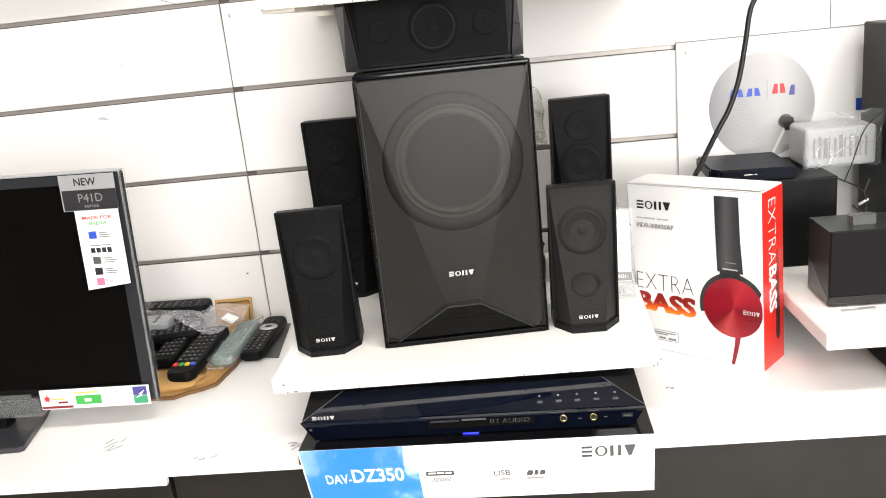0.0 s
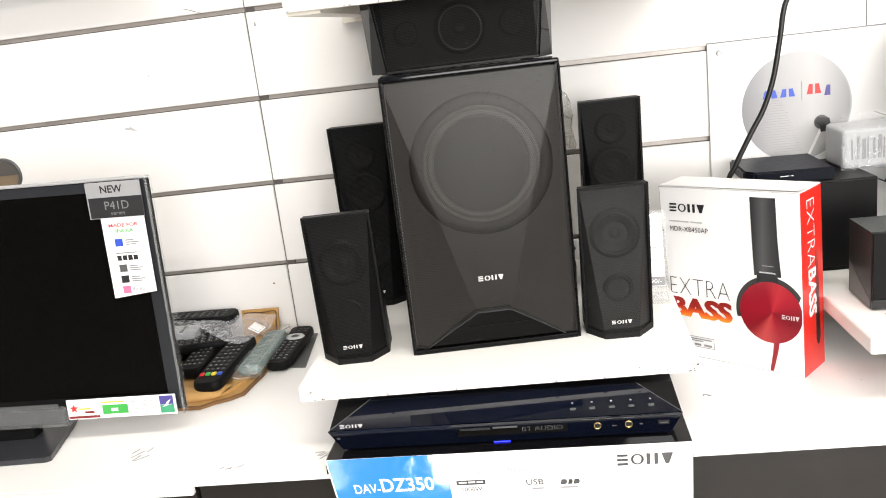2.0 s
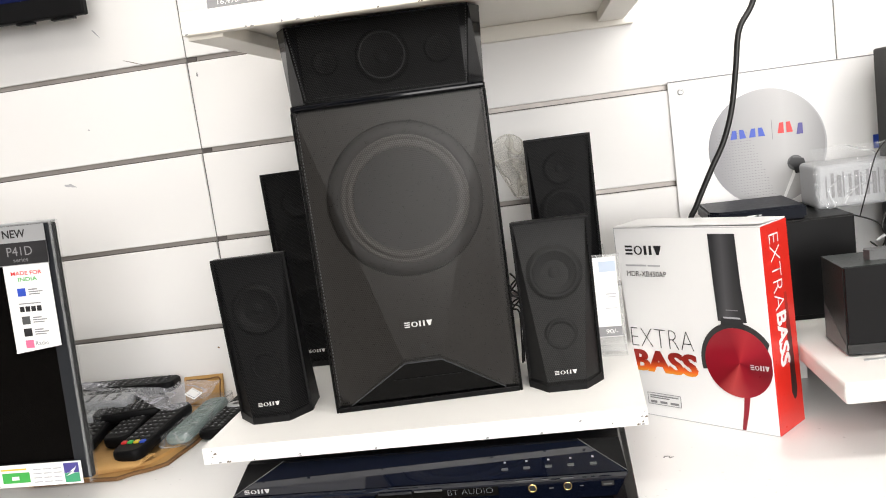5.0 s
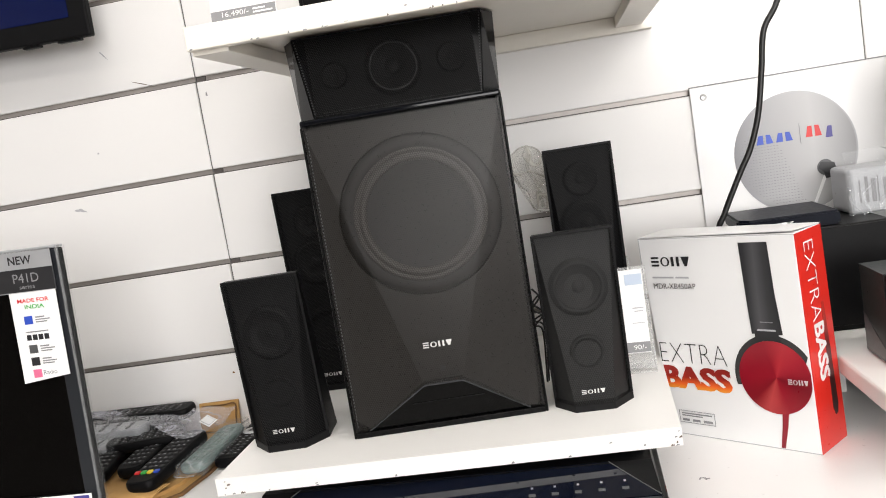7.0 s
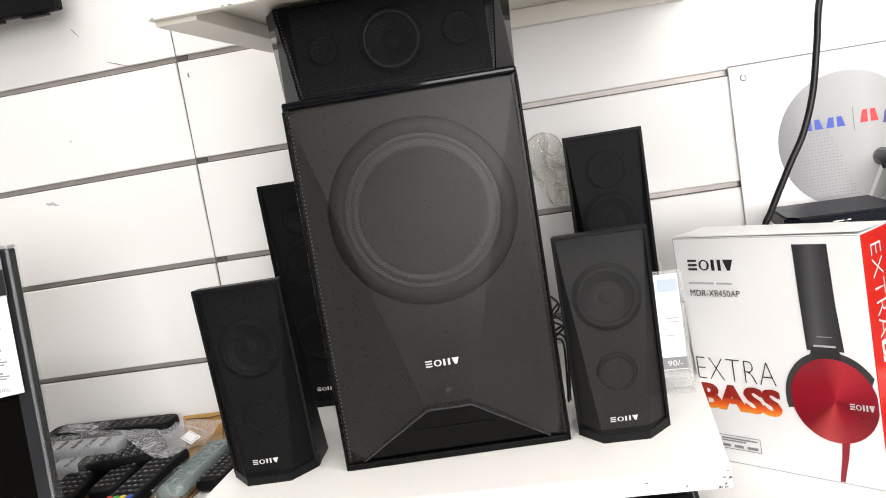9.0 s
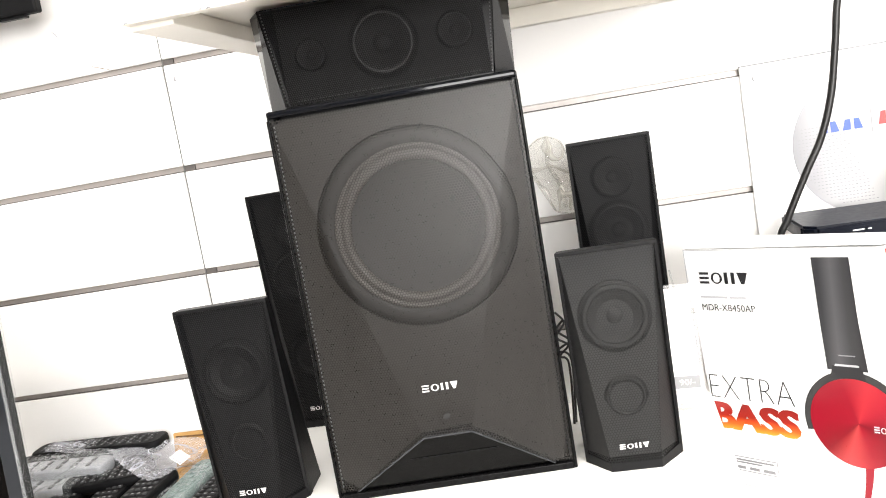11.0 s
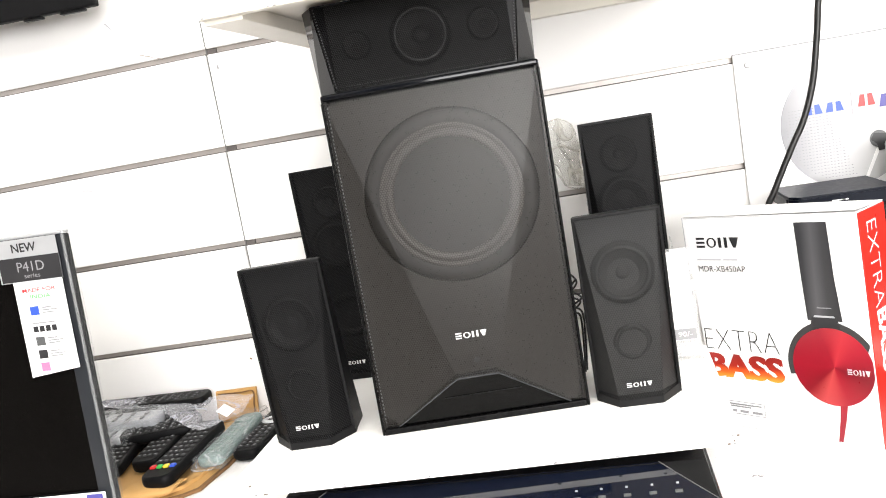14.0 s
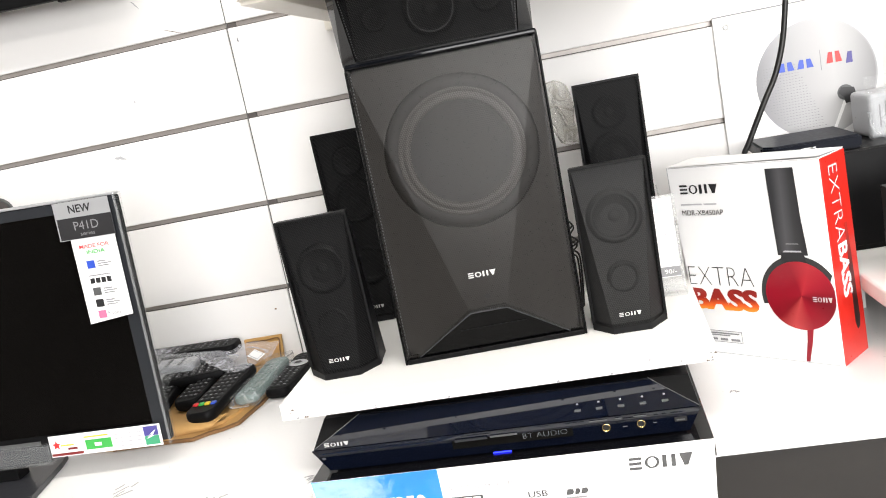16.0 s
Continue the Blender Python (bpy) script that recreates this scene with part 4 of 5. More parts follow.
# thin grey lines stand in for the shaded edges and the contact shadow
lines(carton, [(0.0, BOXW, 0.0002, 0.001), (0.0002, 0.0011, 0.0, BOXH), (0.0, BOXW, BOXH - 0.0012, 0.0008)], 0.0001, M_PALEINK, "crease")
lines(carton, [(0.015, 0.047, 0.2125, 0.0022), (0.05, 0.069, 0.2125, 0.0022)], FY, M_PALEINK)
text(carton, "MDR-XB450AP", 0.0155, 0.1985, FY - 0.0007, 0.0074, M_INK, 0.062)
text(carton, "EXTRA", 0.0105, 0.0995, FY - 0.0004, 0.026, M_INK, 0.096, weight=-0.028)
M_FIRE = ramp_mat("fire_print", "Z", [(0.0, (0.85, 0.35, 0.04)), (0.2, (0.8, 0.12, 0.02)), (0.45, (0.32, 0.02, 0.012)), (1.0, (0.2, 0.012, 0.01))], 0.35, 0.036)
ob = text(carton, "BASS", 0.0, 0.0, 0.0, 0.031, M_FIRE, 0.098, weight=0.035, at=Matrix.Translation((0.0095, FY - 0.0004, 0.0638)))
bm = bmesh.new()
bm.from_mesh(ob.data)
off = [bmesh.ops.duplicate(bm, geom=bm.verts[:] + bm.edges[:] + bm.faces[:]) for _ in range(1)]
for v in off[0]["geom"]:
    if isinstance(v, bmesh.types.BMVert):
        v.co.x += 0.0022
        v.co.y -= 0.0001
bm.to_mesh(ob.data)
bm.free()
lines(carton, [(0.026, 0.078, 0.033, 0.0006), (0.026, 0.078, 0.017, 0.0006), (0.026, 0.0266, 0.017, 0.0165), (0.0775, 0.078, 0.017, 0.0165), (0.03, 0.074, 0.029, 0.0016), (0.03, 0.06, 0.0262, 0.0014), (0.03, 0.04, 0.0195, 0.003), (0.045, 0.056, 0.0195, 0.003), (0.061, 0.074, 0.0195, 0.003)], FY, M_GREYINK)
# printed headphones
M_BAND = ramp_mat("headband_print", "X", [(0.0, (0.03, 0.03, 0.033)), (0.3, (0.075, 0.075, 0.08)), (0.6, (0.035, 0.035, 0.038)), (1.0, (0.018, 0.018, 0.02))], 0.35, 0.04)
part("printed_headband", prism(bmesh.new(), [(0.0, 0.113), (0.0365, 0.113), (0.038, 0.05), (0.0415, 0.0), (0.0025, 0.0), (0.001, 0.05)], -0.0003, 0.0), M_BAND, carton, at=Matrix.Translation((0.143, FY, 0.144)))
lines(carton, [(0.158, 0.174, 0.1585, 0.0011)], FY - 0.0004, M_GREYINK)
EU, EV, ER = 0.1675, 0.0905, 0.0455
ring_pts = [(EU + 0.0515 * math.cos(a), EV + 0.053 * math.sin(a)) for a in [math.radians(d) for d in range(20, 197, 6)]]
ring_pts = [p for p in ring_pts if p[0] < BOXW - 0.001]
inner = [(EU + 0.042 * math.cos(a), EV + 0.042 * math.sin(a)) for a in [math.radians(d) for d in range(196, 20, -6)]]
inner = [p for p in inner if p[0] < BOXW - 0.001]
part("printed_yoke", prism(bmesh.new(), ring_pts + inner, FY - 0.0004, FY), M_DIMBAFFLE, carton)
M_CUP = ramp_mat("spun_red_print", "ANGLE", [(0.0, (0.26, 0.005, 0.016)), (0.12, (0.19, 0.004, 0.01)), (0.2, (0.45, 0.05, 0.05)), (0.3, (0.28, 0.006, 0.017)), (0.45, (0.17, 0.003, 0.01)), (0.6, (0.34, 0.012, 0.026)), (0.7, (0.42, 0.024, 0.034)), (0.8, (0.26, 0.005, 0.016)), (1.0, (0.26, 0.005, 0.016))], 0.3)
cup = [(ER * math.cos(2 * math.pi * i / 64), ER * math.sin(2 * math.pi * i / 64)) for i in range(64)]
cup = [(min(a, BOXW - 0.0012 - EU), b) for a, b in cup]
part("printed_ear_cup", prism(bmesh.new(), cup, -0.0008, -0.0004), M_CUP, carton, at=Matrix.Translation((EU, FY, EV)))
part("printed_hinge", prism(bmesh.new(), [(0.148, 0.136), (0.182, 0.136), (0.178, 0.149), (0.151, 0.149)], FY - 0.0009, FY - 0.0005), M_INK, carton)
part("printed_hinge_line", prism(bmesh.new(), [(0.153, 0.1482), (0.177, 0.1482), (0.176, 0.1502), (0.154, 0.1502)], FY - 0.0011, FY - 0.0006), M_PALEINK, carton)
bars(carton, 0.183, 0.209, 0.084, 0.0062, FY - 0.0008, M_BADGE, 4, "brand_mark")
part("printed_cord", prism(bmesh.new(), [(0.171, 0.047), (0.179, 0.047), (0.176, 0.03), (0.169, 0.002), (0.164, 0.002), (0.169, 0.03)], FY - 0.0004, FY), M_CUP, carton)
# writing down the red side
side_text = pose(BOXW + 0.001, 0, BOXH, 0, 0, 90) @ pose(0, 0, 0, 0, 90, 0)
text(red_side, "EXTRA", 0.014, 0.018, 0.0, 0.024, M_WHITEINK, 0.096, at=side_text, weight=-0.018)
text(red_side, "BASS", 0.113, 0.018, 0.0, 0.026, M_WHITEINK, 0.068, at=side_text, weight=0.03)
text(red_side, "BASS", 0.1145, 0.018, -0.0001, 0.026, M_WHITEINK, 0.068, at=side_text)
M_SIDECUP = ramp_mat("side_headband_print", "Z", [(0.0, (0.02, 0.018, 0.018)), (0.6, (0.1, 0.02, 0.02)), (1.0, (0.5, 0.03, 0.02))], 0.35, 0.14)
part("printed_side_band", prism(bmesh.new(), [(0.046, 0.0), (0.052, 0.002), (0.055, 0.012), (0.053, 0.08), (0.050, 0.14), (0.044, 0.14), (0.042, 0.08), (0.041, 0.01)], -0.0004, 0.0), M_SIDECUP, carton, at=pose(BOXW + 0.0006, 0, 0.035, 0, 0, 90))
# the carton is slightly crushed: its top leans, and its lower corner gives way to the deck
lean = Matrix(((1, 0, -0.0226, 0), (0, 1, 0.0086, 0), (0, 0, 1, 0), (0, 0, 0, 1)))
for ob in carton.children_recursive:
    m = ob.matrix_basis
    if ob.name.startswith("carton_body"):
        for v in ob.data.vertices:
            v.co.x += 0.012 * (1 - v.co.z / BOXH) * (1 - v.co.x / BOXW)
    ob.data.transform(m.inverted() @ lean @ m)
# clear hang strip leaning at the carton's edge
strip = thing("clear_strip", "bent strip of clear plastic beside the carton", "plastic strip")
part("strip", tube(bmesh.new(), [(0.268, 1.43, 1.045), (0.272, 1.415, 1.0), (0.279, 1.40, 0.95), (0.282, 1.36, DECK + 0.002)], 0.0011, 6), M_FILM, strip)

# ---- price stand beside the small loudspeaker ----
price_stand = thing("acrylic_price_stand", "clear acrylic stand holding a white price slip", "price stand", pose(0.206, 1.372, DECK, 0, 0, -6))
ps = part("acrylic_sheet", box(bmesh.new(), 0, 0.078, 0, 0.002, 0.0, 0.132, 0.0005), M_ACRYLIC, price_stand, at=pose(0, 0, 0.004, -12))
part("foot", box(bmesh.new(), 0, 0.078, -0.012, 0.04, 0, 0.002, 0.0005), M_ACRYLIC, price_stand, at=Matrix.Translation((0, 0, 0.001)))
slip = part("price_slip", box(bmesh.new(), 0.002, 0.073, -0.001, -0.0002, 0.02, 0.128), M_PAPER, price_stand, at=pose(0, 0, 0.004, -12))
T = pose(0, 0, 0.004, -12)
part("strip_print", box(bmesh.new(), 0.002, 0.073, -0.0016, -0.0011, 0.021, 0.034), M_GREYINK, price_stand, at=T)
text(price_stand, "90/-", 0.052, 0.0245, -0.0019, 0.006, M_WHITEINK, 0.016, at=T)
part("blue_print", box(bmesh.new(), 0.05, 0.072, -0.0016, -0.0011, 0.108, 0.122), mat("pale_blue_print", (0.5, 0.58, 0.7), 0.5), price_stand, at=T)
lines(price_stand, [(0.056, 0.07, 0.077, 0.0016), (0.058, 0.069, 0.073, 0.0014), (0.054, 0.07, 0.058, 0.001)], -0.0012, M_PALEINK, at=T)

# ---- clear blister on the wall ----
blister = thing("clear_hang_tab", "clear moulded plastic hang tab stuck on the slat wall", "plastic tab", Matrix.Translation((0.146, WALL_Y - 0.001, 1.17)))
bm = bmesh.new()
outline = [(0.027 * math.cos(a), 0.012 + 0.027 * math.sin(a)) for a in [math.pi * i / 16 for i in range(17)]] + [(-0.026, -0.004), (-0.016, -0.022), (-0.005, -0.034), (0.002, -0.062), (0.03, -0.066), (0.026, -0.03), (0.03, -0.006)]
prism(bm, outline, -0.004, -0.0005)
part("film", bm, M_MOULDED, blister)
part("rim", tube(bmesh.new(), [(x, -0.0045, z) for x, z in outline[::4] + outline[17:]], 0.0013, 6), M_MOULDED, blister)
part("stem", tube(bmesh.new(), [(0.006, -0.005, 0.026), (0.0, -0.006, 0.004), (0.012, -0.006, -0.026), (0.016, -0.005, -0.06)], 0.003, 8), M_MOULDED, blister)

# ---- poster board with a printed satellite dish ----
PX, PZ0, PZ1, PW = 0.406, 0.88, 1.2555, 0.52
poster = thing("dish_poster", "white poster board printed with a grey satellite dish", "poster", Matrix.Translation((PX, WALL_Y - 0.007, 0)))
block("board", poster, M_CARTON, 0, PW, 0.0, 0.006, PZ0, PZ1, 0.001)
block("raw_edge", poster, M_GREYINK, 0.0, PW, -0.0006, 0.006, PZ1 + 0.0002, PZ1 + 0.0016, 0, "thin grey strip along the board's top")
part("grommet", lathe(bmesh.new(), [(0.0022, 0.0), (0.0025, -0.0014), (0.004, -0.0016), (0.0052, 0.0)], 0.019, 1.2395, 24), M_METAL, poster)
M_DISH = ramp_mat("dish_print", "X", [(0.0, (0.2, 0.2, 0.215)), (0.25, (0.36, 0.36, 0.375)), (0.65, (0.5, 0.5, 0.505)), (1.0, (0.34, 0.34, 0.35))], 0.4, 0.18)
M_DISHDOT = mat("dish_hatch_print", (0.21, 0.21, 0.225), 0.4, 0, 0.1)
DCX, DCZ = 0.142, 1.137
part("printed_dish_shadow", disc(bmesh.new(), 0.0, 0.0, 0.0918, -0.0003, 0.0, 64, rx=0.0895), M_PALEINK, poster, at=Matrix.Translation((DCX + 0.0015, 0, DCZ - 0.001)))
dish_ob = part("printed_dish", disc(bmesh.new(), 0.09, 0.0, 0.0905, -0.0007, -0.0004, 64, rx=0.0885), M_DISH, poster, at=Matrix.Translation((DCX - 0.09, 0, DCZ)))
bm = bmesh.new()
for i in range(30):
    for j in range(26):
        px, pz = -0.086 + j * 0.0046 * (1 + 0.0 * i), -0.075 + i * 0.0044
        if px * px + pz * pz < 0.083 ** 2 and px < -0.02 - 0.35 * pz and pz < 0.03:
            box(bm, px + 0.0006, px + 0.003, -0.001, -0.0008, pz, pz + 0.0007)
part("printed_perforation", bm, M_DISHDOT, poster, at=Matrix.Translation((DCX, 0, DCZ)))
bars(poster, 0.086, 0.143, 1.1545, 0.0135, -0.0008, M_BLUEINK, 4, "brand_mark", style="blocks")
block("printed_divider", poster, M_GREYINK, 0.1515, 0.1523, -0.0012, -0.0008, 1.147, 1.178)
bars(poster, 0.158, 0.185, 1.1555, 0.0165, -0.0008, M_REDINK, 2, "brand_mark", style="blocks")
bars(poster, 0.186, 0.2, 1.151, 0.017, -0.0008, M_PURPLE, 1, "brand_mark", style="blocks")
part("printed_feed_arm", prism(bmesh.new(), [(0.157, 1.046), (0.1615, 1.046), (0.184, 1.093), (0.180, 1.096)], -0.0014, -0.001), M_PAPER, poster)
part("printed_feed_horn", disc(bmesh.new(), 0.183, 1.107, 0.012, -0.0018, -0.0014, 24), M_GREYP, poster)
part("printed_feed_cap", prism(bmesh.new(), [(0.172, 1.107), (0.177, 1.116), (0.196, 1.113), (0.198, 1.104), (0.19, 1.1), (0.191, 1.091), (0.182, 1.09), (0.18, 1.1)], -0.0022, -0.0018), M_INK, poster)
block("printed_blue_block", poster, M_BLUEINK, 0.301, 0.36, -0.0008, -0.0002, 1.114, 1.135)

# ---- things on the side deck ----
DK = 0.901
cube_sp = thing("cube_loudspeaker", "small black cube loudspeaker with cut-away side on the white deck", "loudspeaker", pose(0.532, 1.262, DK, 0, 0, -1))
part("cabinet", prism(bmesh.new(), [(0, 0.003), (0.125, 0.003), (0.125, 0.109), (0, 0.109)], 0.0045, 0.086), M_CUBE, cube_sp)
block("front_grille", cube_sp, M_BLACK, 0.001, 0.124, 0.0, 0.004, 0.016, 0.1085, 0.001)
block("front_plinth", cube_sp, M_GLOSS, 0.0005, 0.1245, 0.0005, 0.0042, 0.003, 0.0157, 0.0008)
bm = bmesh.new()
hull(bm, [(-0.0006, 0.006, 0.004), (-0.0006, 0.085, 0.004), (-0.0006, 0.085, 0.05), (-0.0006, 0.035, 0.018), (-0.0006, 0.006, 0.014), (-0.0001, 0.006, 0.004), (-0.0001, 0.085, 0.004), (-0.0001, 0.085, 0.05), (-0.0001, 0.035, 0.018), (-0.0001, 0.006, 0.014)])
part("side_inlay", bm, M_GREYP, cube_sp, "paler grey side inlay")
bm = bmesh.new()
slab(bm, [(0.04, 0.03), (0.07, 0.03), (0.074, 0.038), (0.07, 0.05), (0.04, 0.05), (0.036, 0.04)], 0.109, 0.121)
part("top_bracket", bm, M_GREYP, cube_sp, "grey plastic bracket on top")
for fx in (0.015, 0.11):
    for fy in (0.015, 0.075):
        part("foot", lathe(bmesh.new(), [(0, 0), (0.006, 0), (0.006, 0.003), (0, 0.003)], 0, 0, 14), M_RUBBER, cube_sp, at=pose(fx, fy, 0.0, 90))
tape = thing("peeling_sticker", "torn silver sticker strip lying on the white deck", "sticker")
part("strip", slab(bmesh.new(), [(0.543, 1.246), (0.59, 1.25), (0.592, 1.258), (0.57, 1.256), (0.568, 1.253), (0.545, 1.253)], DK, DK + 0.0006), M_SILVER, tape)

black_box = thing("black_speaker_box", "plain black loudspeaker box behind the carton", "loudspeaker")
block("cabinet", black_box, M_VINYL, 0.462, 0.612, 1.452, 1.63, DK, 1.044, 0.002)
block("front_cloth", black_box, M_BLACK, 0.465, 0.609, 1.447, 1.4515, DK + 0.008, 1.042, 0.001)
settop = thing("set_top_box", "dark blue-black set-top box lying on the black loudspeaker", "set-top box")
bm = bmesh.new()
slab(bm, [(0.424, 1.485), (0.436, 1.467), (0.552, 1.458), (0.556, 1.59), (0.429, 1.6)], 1.0445, 1.0635)
bmesh.ops.bevel(bm, geom=bm.edges[:], offset=0.003, segments=2, affect="EDGES")
part("case", bm, M_STB, settop)
lines(settop, [(0.473 + i * 0.012, 0.489 + i * 0.012, 1.054, 0.0014) for i in range(4)], 1.463, M_BADGE, "indicator")
wrapped = thing("wrapped_carton", "pale carton wrapped in crinkled clear plastic", "wrapped carton")
bm = box(bmesh.new(), 0.584, 0.695, 1.515, 1.6, 1.0445, 1.108, 0.006, 3)
part("carton", bm, M_TOFFEE, wrapped)
lines(wrapped, [(0.596 + i * 0.008, 0.598 + i * 0.008 + 0.002 * (i % 3), 1.06, 0.032 + 0.004 * (i % 2)) for i in range(11)], 1.5148, M_GREYINK)
bm = bmesh.new()
bmesh.ops.create_grid(bm, x_segments=26, y_segments=20, size=0.5)
for v in bm.verts:
    a, b = v.co.x + 0.5, v.co.y + 0.5
    v.co = Vector((0.578 + a * 0.122, 1.508 + 0.004 * noise.noise((a * 7, b * 7, 3.0)) + (0.02 * max(0, b - 0.8)), 1.046 + b * 0.088 + 0.006 * noise.noise((a * 5, b * 5, 9.0))))
part("plastic_wrap", bm, M_SLEEVE, wrapped)
tall_sp = thing("tall_black_loudspeaker", "tall black loudspeaker cabinet on the white side deck", "loudspeaker")
block("cabinet", tall_sp, M_VINYL, 0.702, 0.9, 1.40, 1.6, DK, 1.264, 0.003)
block("front_grille", tall_sp, M_GRILLE_DARK, 0.708, 0.894, 1.3945, 1.3995, DK + 0.01, 1.258, 0.001)
for i, pts in enumerate(([(0.632, 1.352, 1.155), (0.612, 1.36, 1.13), (0.602, 1.375, 1.08), (0.601, 1.4, 1.046)], [(0.6, 1.42, 1.047), (0.612, 1.36, 1.04), (0.612, 1.35, 1.01), (0.598, 1.36, 1.02)], [(0.617, 1.35, 1.06), (0.608, 1.345, 1.04), (0.614, 1.35, 1.025), (0.604, 1.355, 1.0)], [(0.617, 1.355, 1.01), (0.604, 1.35, 1.0), (0.612, 1.35, 0.985), (0.6, 1.36, 0.975)])):
    c = thing("speaker_wire", "thin black loudspeaker wire, tangled", "wire", group="speaker wires")
    part("wire", tube(bmesh.new(), pts, 0.0011 if i else 0.0008, 6), M_CABLE, c)
plug = thing("cable_plug", "small silver cable plug hanging on its wire", "plug")
part("plug", tube(bmesh.new(), [(0.604, 1.352, 1.022), (0.611, 1.35, 1.027), (0.616, 1.35, 1.03)], 0.002, 8), M_SILVER, plug)

# hanging black cable
cable = thing("hanging_cable", "thick black cable hanging down behind the carton", "cable")
part("cable", tube(bmesh.new(), [(0.56, 1.45, 1.6), (0.525, 1.45, 1.41), (0.5, 1.45, 1.343), (0.48, 1.45, 1.31), (0.4715, 1.45, 1.26), (0.4615, 1.45, 1.206), (0.447, 1.45, 1.163), (0.429, 1.45, 1.13), (0.404, 1.452, 1.08), (0.393, 1.455, 1.05), (0.39, 1.465, 0.95), (0.4, 1.475, COUNTER + 0.004)], 0.004, 10), M_CABLE, cable)

# wires behind the loudspeakers
for pts in ([(-0.125, 1.5, DECK + 0.003), (-0.1, 1.47, DECK + 0.004), (-0.08, 1.46, DECK + 0.01), (-0.06, 1.45, DECK + 0.012)], [(0.139, 1.362, 1.03), (0.147, 1.36, 1.018), (0.137, 1.357, 1.004), (0.148, 1.357, 0.994), (0.138, 1.36, 0.982), (0.146, 1.36, 0.972), (0.142, 1.362, DECK + 0.002)], [(0.146, 1.364, 1.02), (0.138, 1.362, 1.01), (0.15, 1.36, 0.998), (0.137, 1.362, 0.988), (0.149, 1.365, 0.975), (0.144, 1.368, DECK + 0.002)]):
    c = thing("speaker_wire", "thin black loudspeaker wire, tangled", "wire", group="speaker wires")
    part("wire", tube(bmesh.new(), pts, 0.0013, 6), M_CABLE, c)

# ---- television on the counter ----
TV_LEAN = pose(-0.4395, 1.2485, 0.8344, -1.07, 1.56, 2.25) @ pose(0, 0, -0.8344)
TV_UPRIGHT = TV_LEAN.inverted() @ pose(-0.4395, 1.2485, 0, 0, 0, 2.25)
tv = thing("television", "black flat television with stickers and clear film still on", "television", TV_LEAN)
TB, TT, TWD = 0.8375, 1.181, 0.6
block("housing", tv, M_TVCASE, -TWD, 0, 0.0, 0.012, TB, TT, 0.002)
block("back_cover", tv, M_TVCASE, -TWD + 0.1, -0.1, 0.0125, 0.045, TB + 0.03, TT - 0.03, 0.008)
block("screen", tv, M_SCREEN, -TWD + 0.02, -0.0205, -0.0012, -0.0002, TB + 0.028, TT - 0.0145)
block("side_trim", tv, M_TRIMGLOSS, -0.0202, -0.0008, -0.0016, -0.0002, TB + 0.002, TT - 0.0005, 0.0004, "smoked glossy bezel")
block("edge_film", tv, M_TVFILM, 0.0006, 0.0025, -0.004, 0.012, TB - 0.004, TT + 0.003, 0.001, "clear film edge")
block("front_film", tv, M_FILM, -0.001, 0.0024, -0.0062, -0.0045, TB - 0.004, TT + 0.003, 0.0003, "clear film strip")
block("top_film", tv, M_SILVER, -TWD, 0.0, -0.003, 0.012, TT + 0.0006, TT + 0.004, 0.001)
block("top_trim", tv, M_TRIMGLOSS, -TWD + 0.001, -0.0204, -0.0016, -0.0002, TT - 0.0142, TT - 0.0005)
block("bottom_trim", tv, M_GREYP, -TWD + 0.001, -0.19, -0.0014, -0.0002, TB + 0.002, TB + 0.02)
SY = -0.0075
label = block("silver_sticker", tv, M_SILVER, -0.088, -0.01, SY - 0.0005, SY, 1.127, 1.178)
label.matrix_basis = Matrix.Translation((0.0035, 0, 0.0035))
block("black_sticker", label, M_INK, -0.086, -0.01, SY - 0.001, SY - 0.0006, 1.128, 1.1565)
text(label, "NEW", -0.067, 1.1625, SY - 0.0008, 0.0105, M_INK, 0.031, weight=0.02)
text(label, "P41D", -0.064, 1.1395, SY - 0.0013, 0.0115, M_GREYINK, 0.034)
text(label, "series", -0.057, 1.1315, SY - 0.0013, 0.005, M_GREYINK, 0.02)
note = block("white_sticker", tv, M_PAPER, -0.0755, -0.0135, SY - 0.0005, SY, 1.011, 1.1265)
note.matrix_basis = Matrix.Translation((0.0055, 0, 0.004))
for v in note.data.vertices:
    if v.co.z < 1.05 and v.co.x > -0.05:
        v.co.z += 0.007
text(note, "MADE FOR", -0.066, 1.1135, SY - 0.0008, 0.0052, M_REDINK, 0.042, weight=0.02)
text(note, "INDIA", -0.0575, 1.1055, SY - 0.0008, 0.0052, M_GREEN, 0.026, weight=0.02)
for z, mk in ((1.086, M_BLUEINK), (1.049, M_GREYP), (1.033, M_INK), (1.0175, M_PINK)):
    block("icon", note, mk, -0.061, -0.05, SY - 0.0009, SY - 0.0006, z, z + 0.0105)
    if z > 1.02:
        lines(note, [(-0.046, -0.034, z + 0.0075, 0.0016), (-0.046, -0.027, z + 0.0045, 0.0014), (-0.046, -0.031, z + 0.0015, 0.0014)], SY - 0.0006, M_GREYINK)
text(note, "Radio", -0.0475, 1.0205, SY - 0.0009, 0.0056, M_GREYINK, 0.018)
for i in range(4):
    block("icon", note, M_INK, -0.0615 + i * 0.0078, -0.0555 + i * 0.0078, SY - 0.0009, SY - 0.0006, 1.0655, 1.0725)
lines(note, [(-0.062, -0.032, 1.0755, 0.0014)], SY - 0.0006, M_GREYINK)
rating = block("rating_sticker", tv, M_PAPER, -0.188, -0.012, SY - 0.0005, SY, TB + 0.001, TB + 0.032)
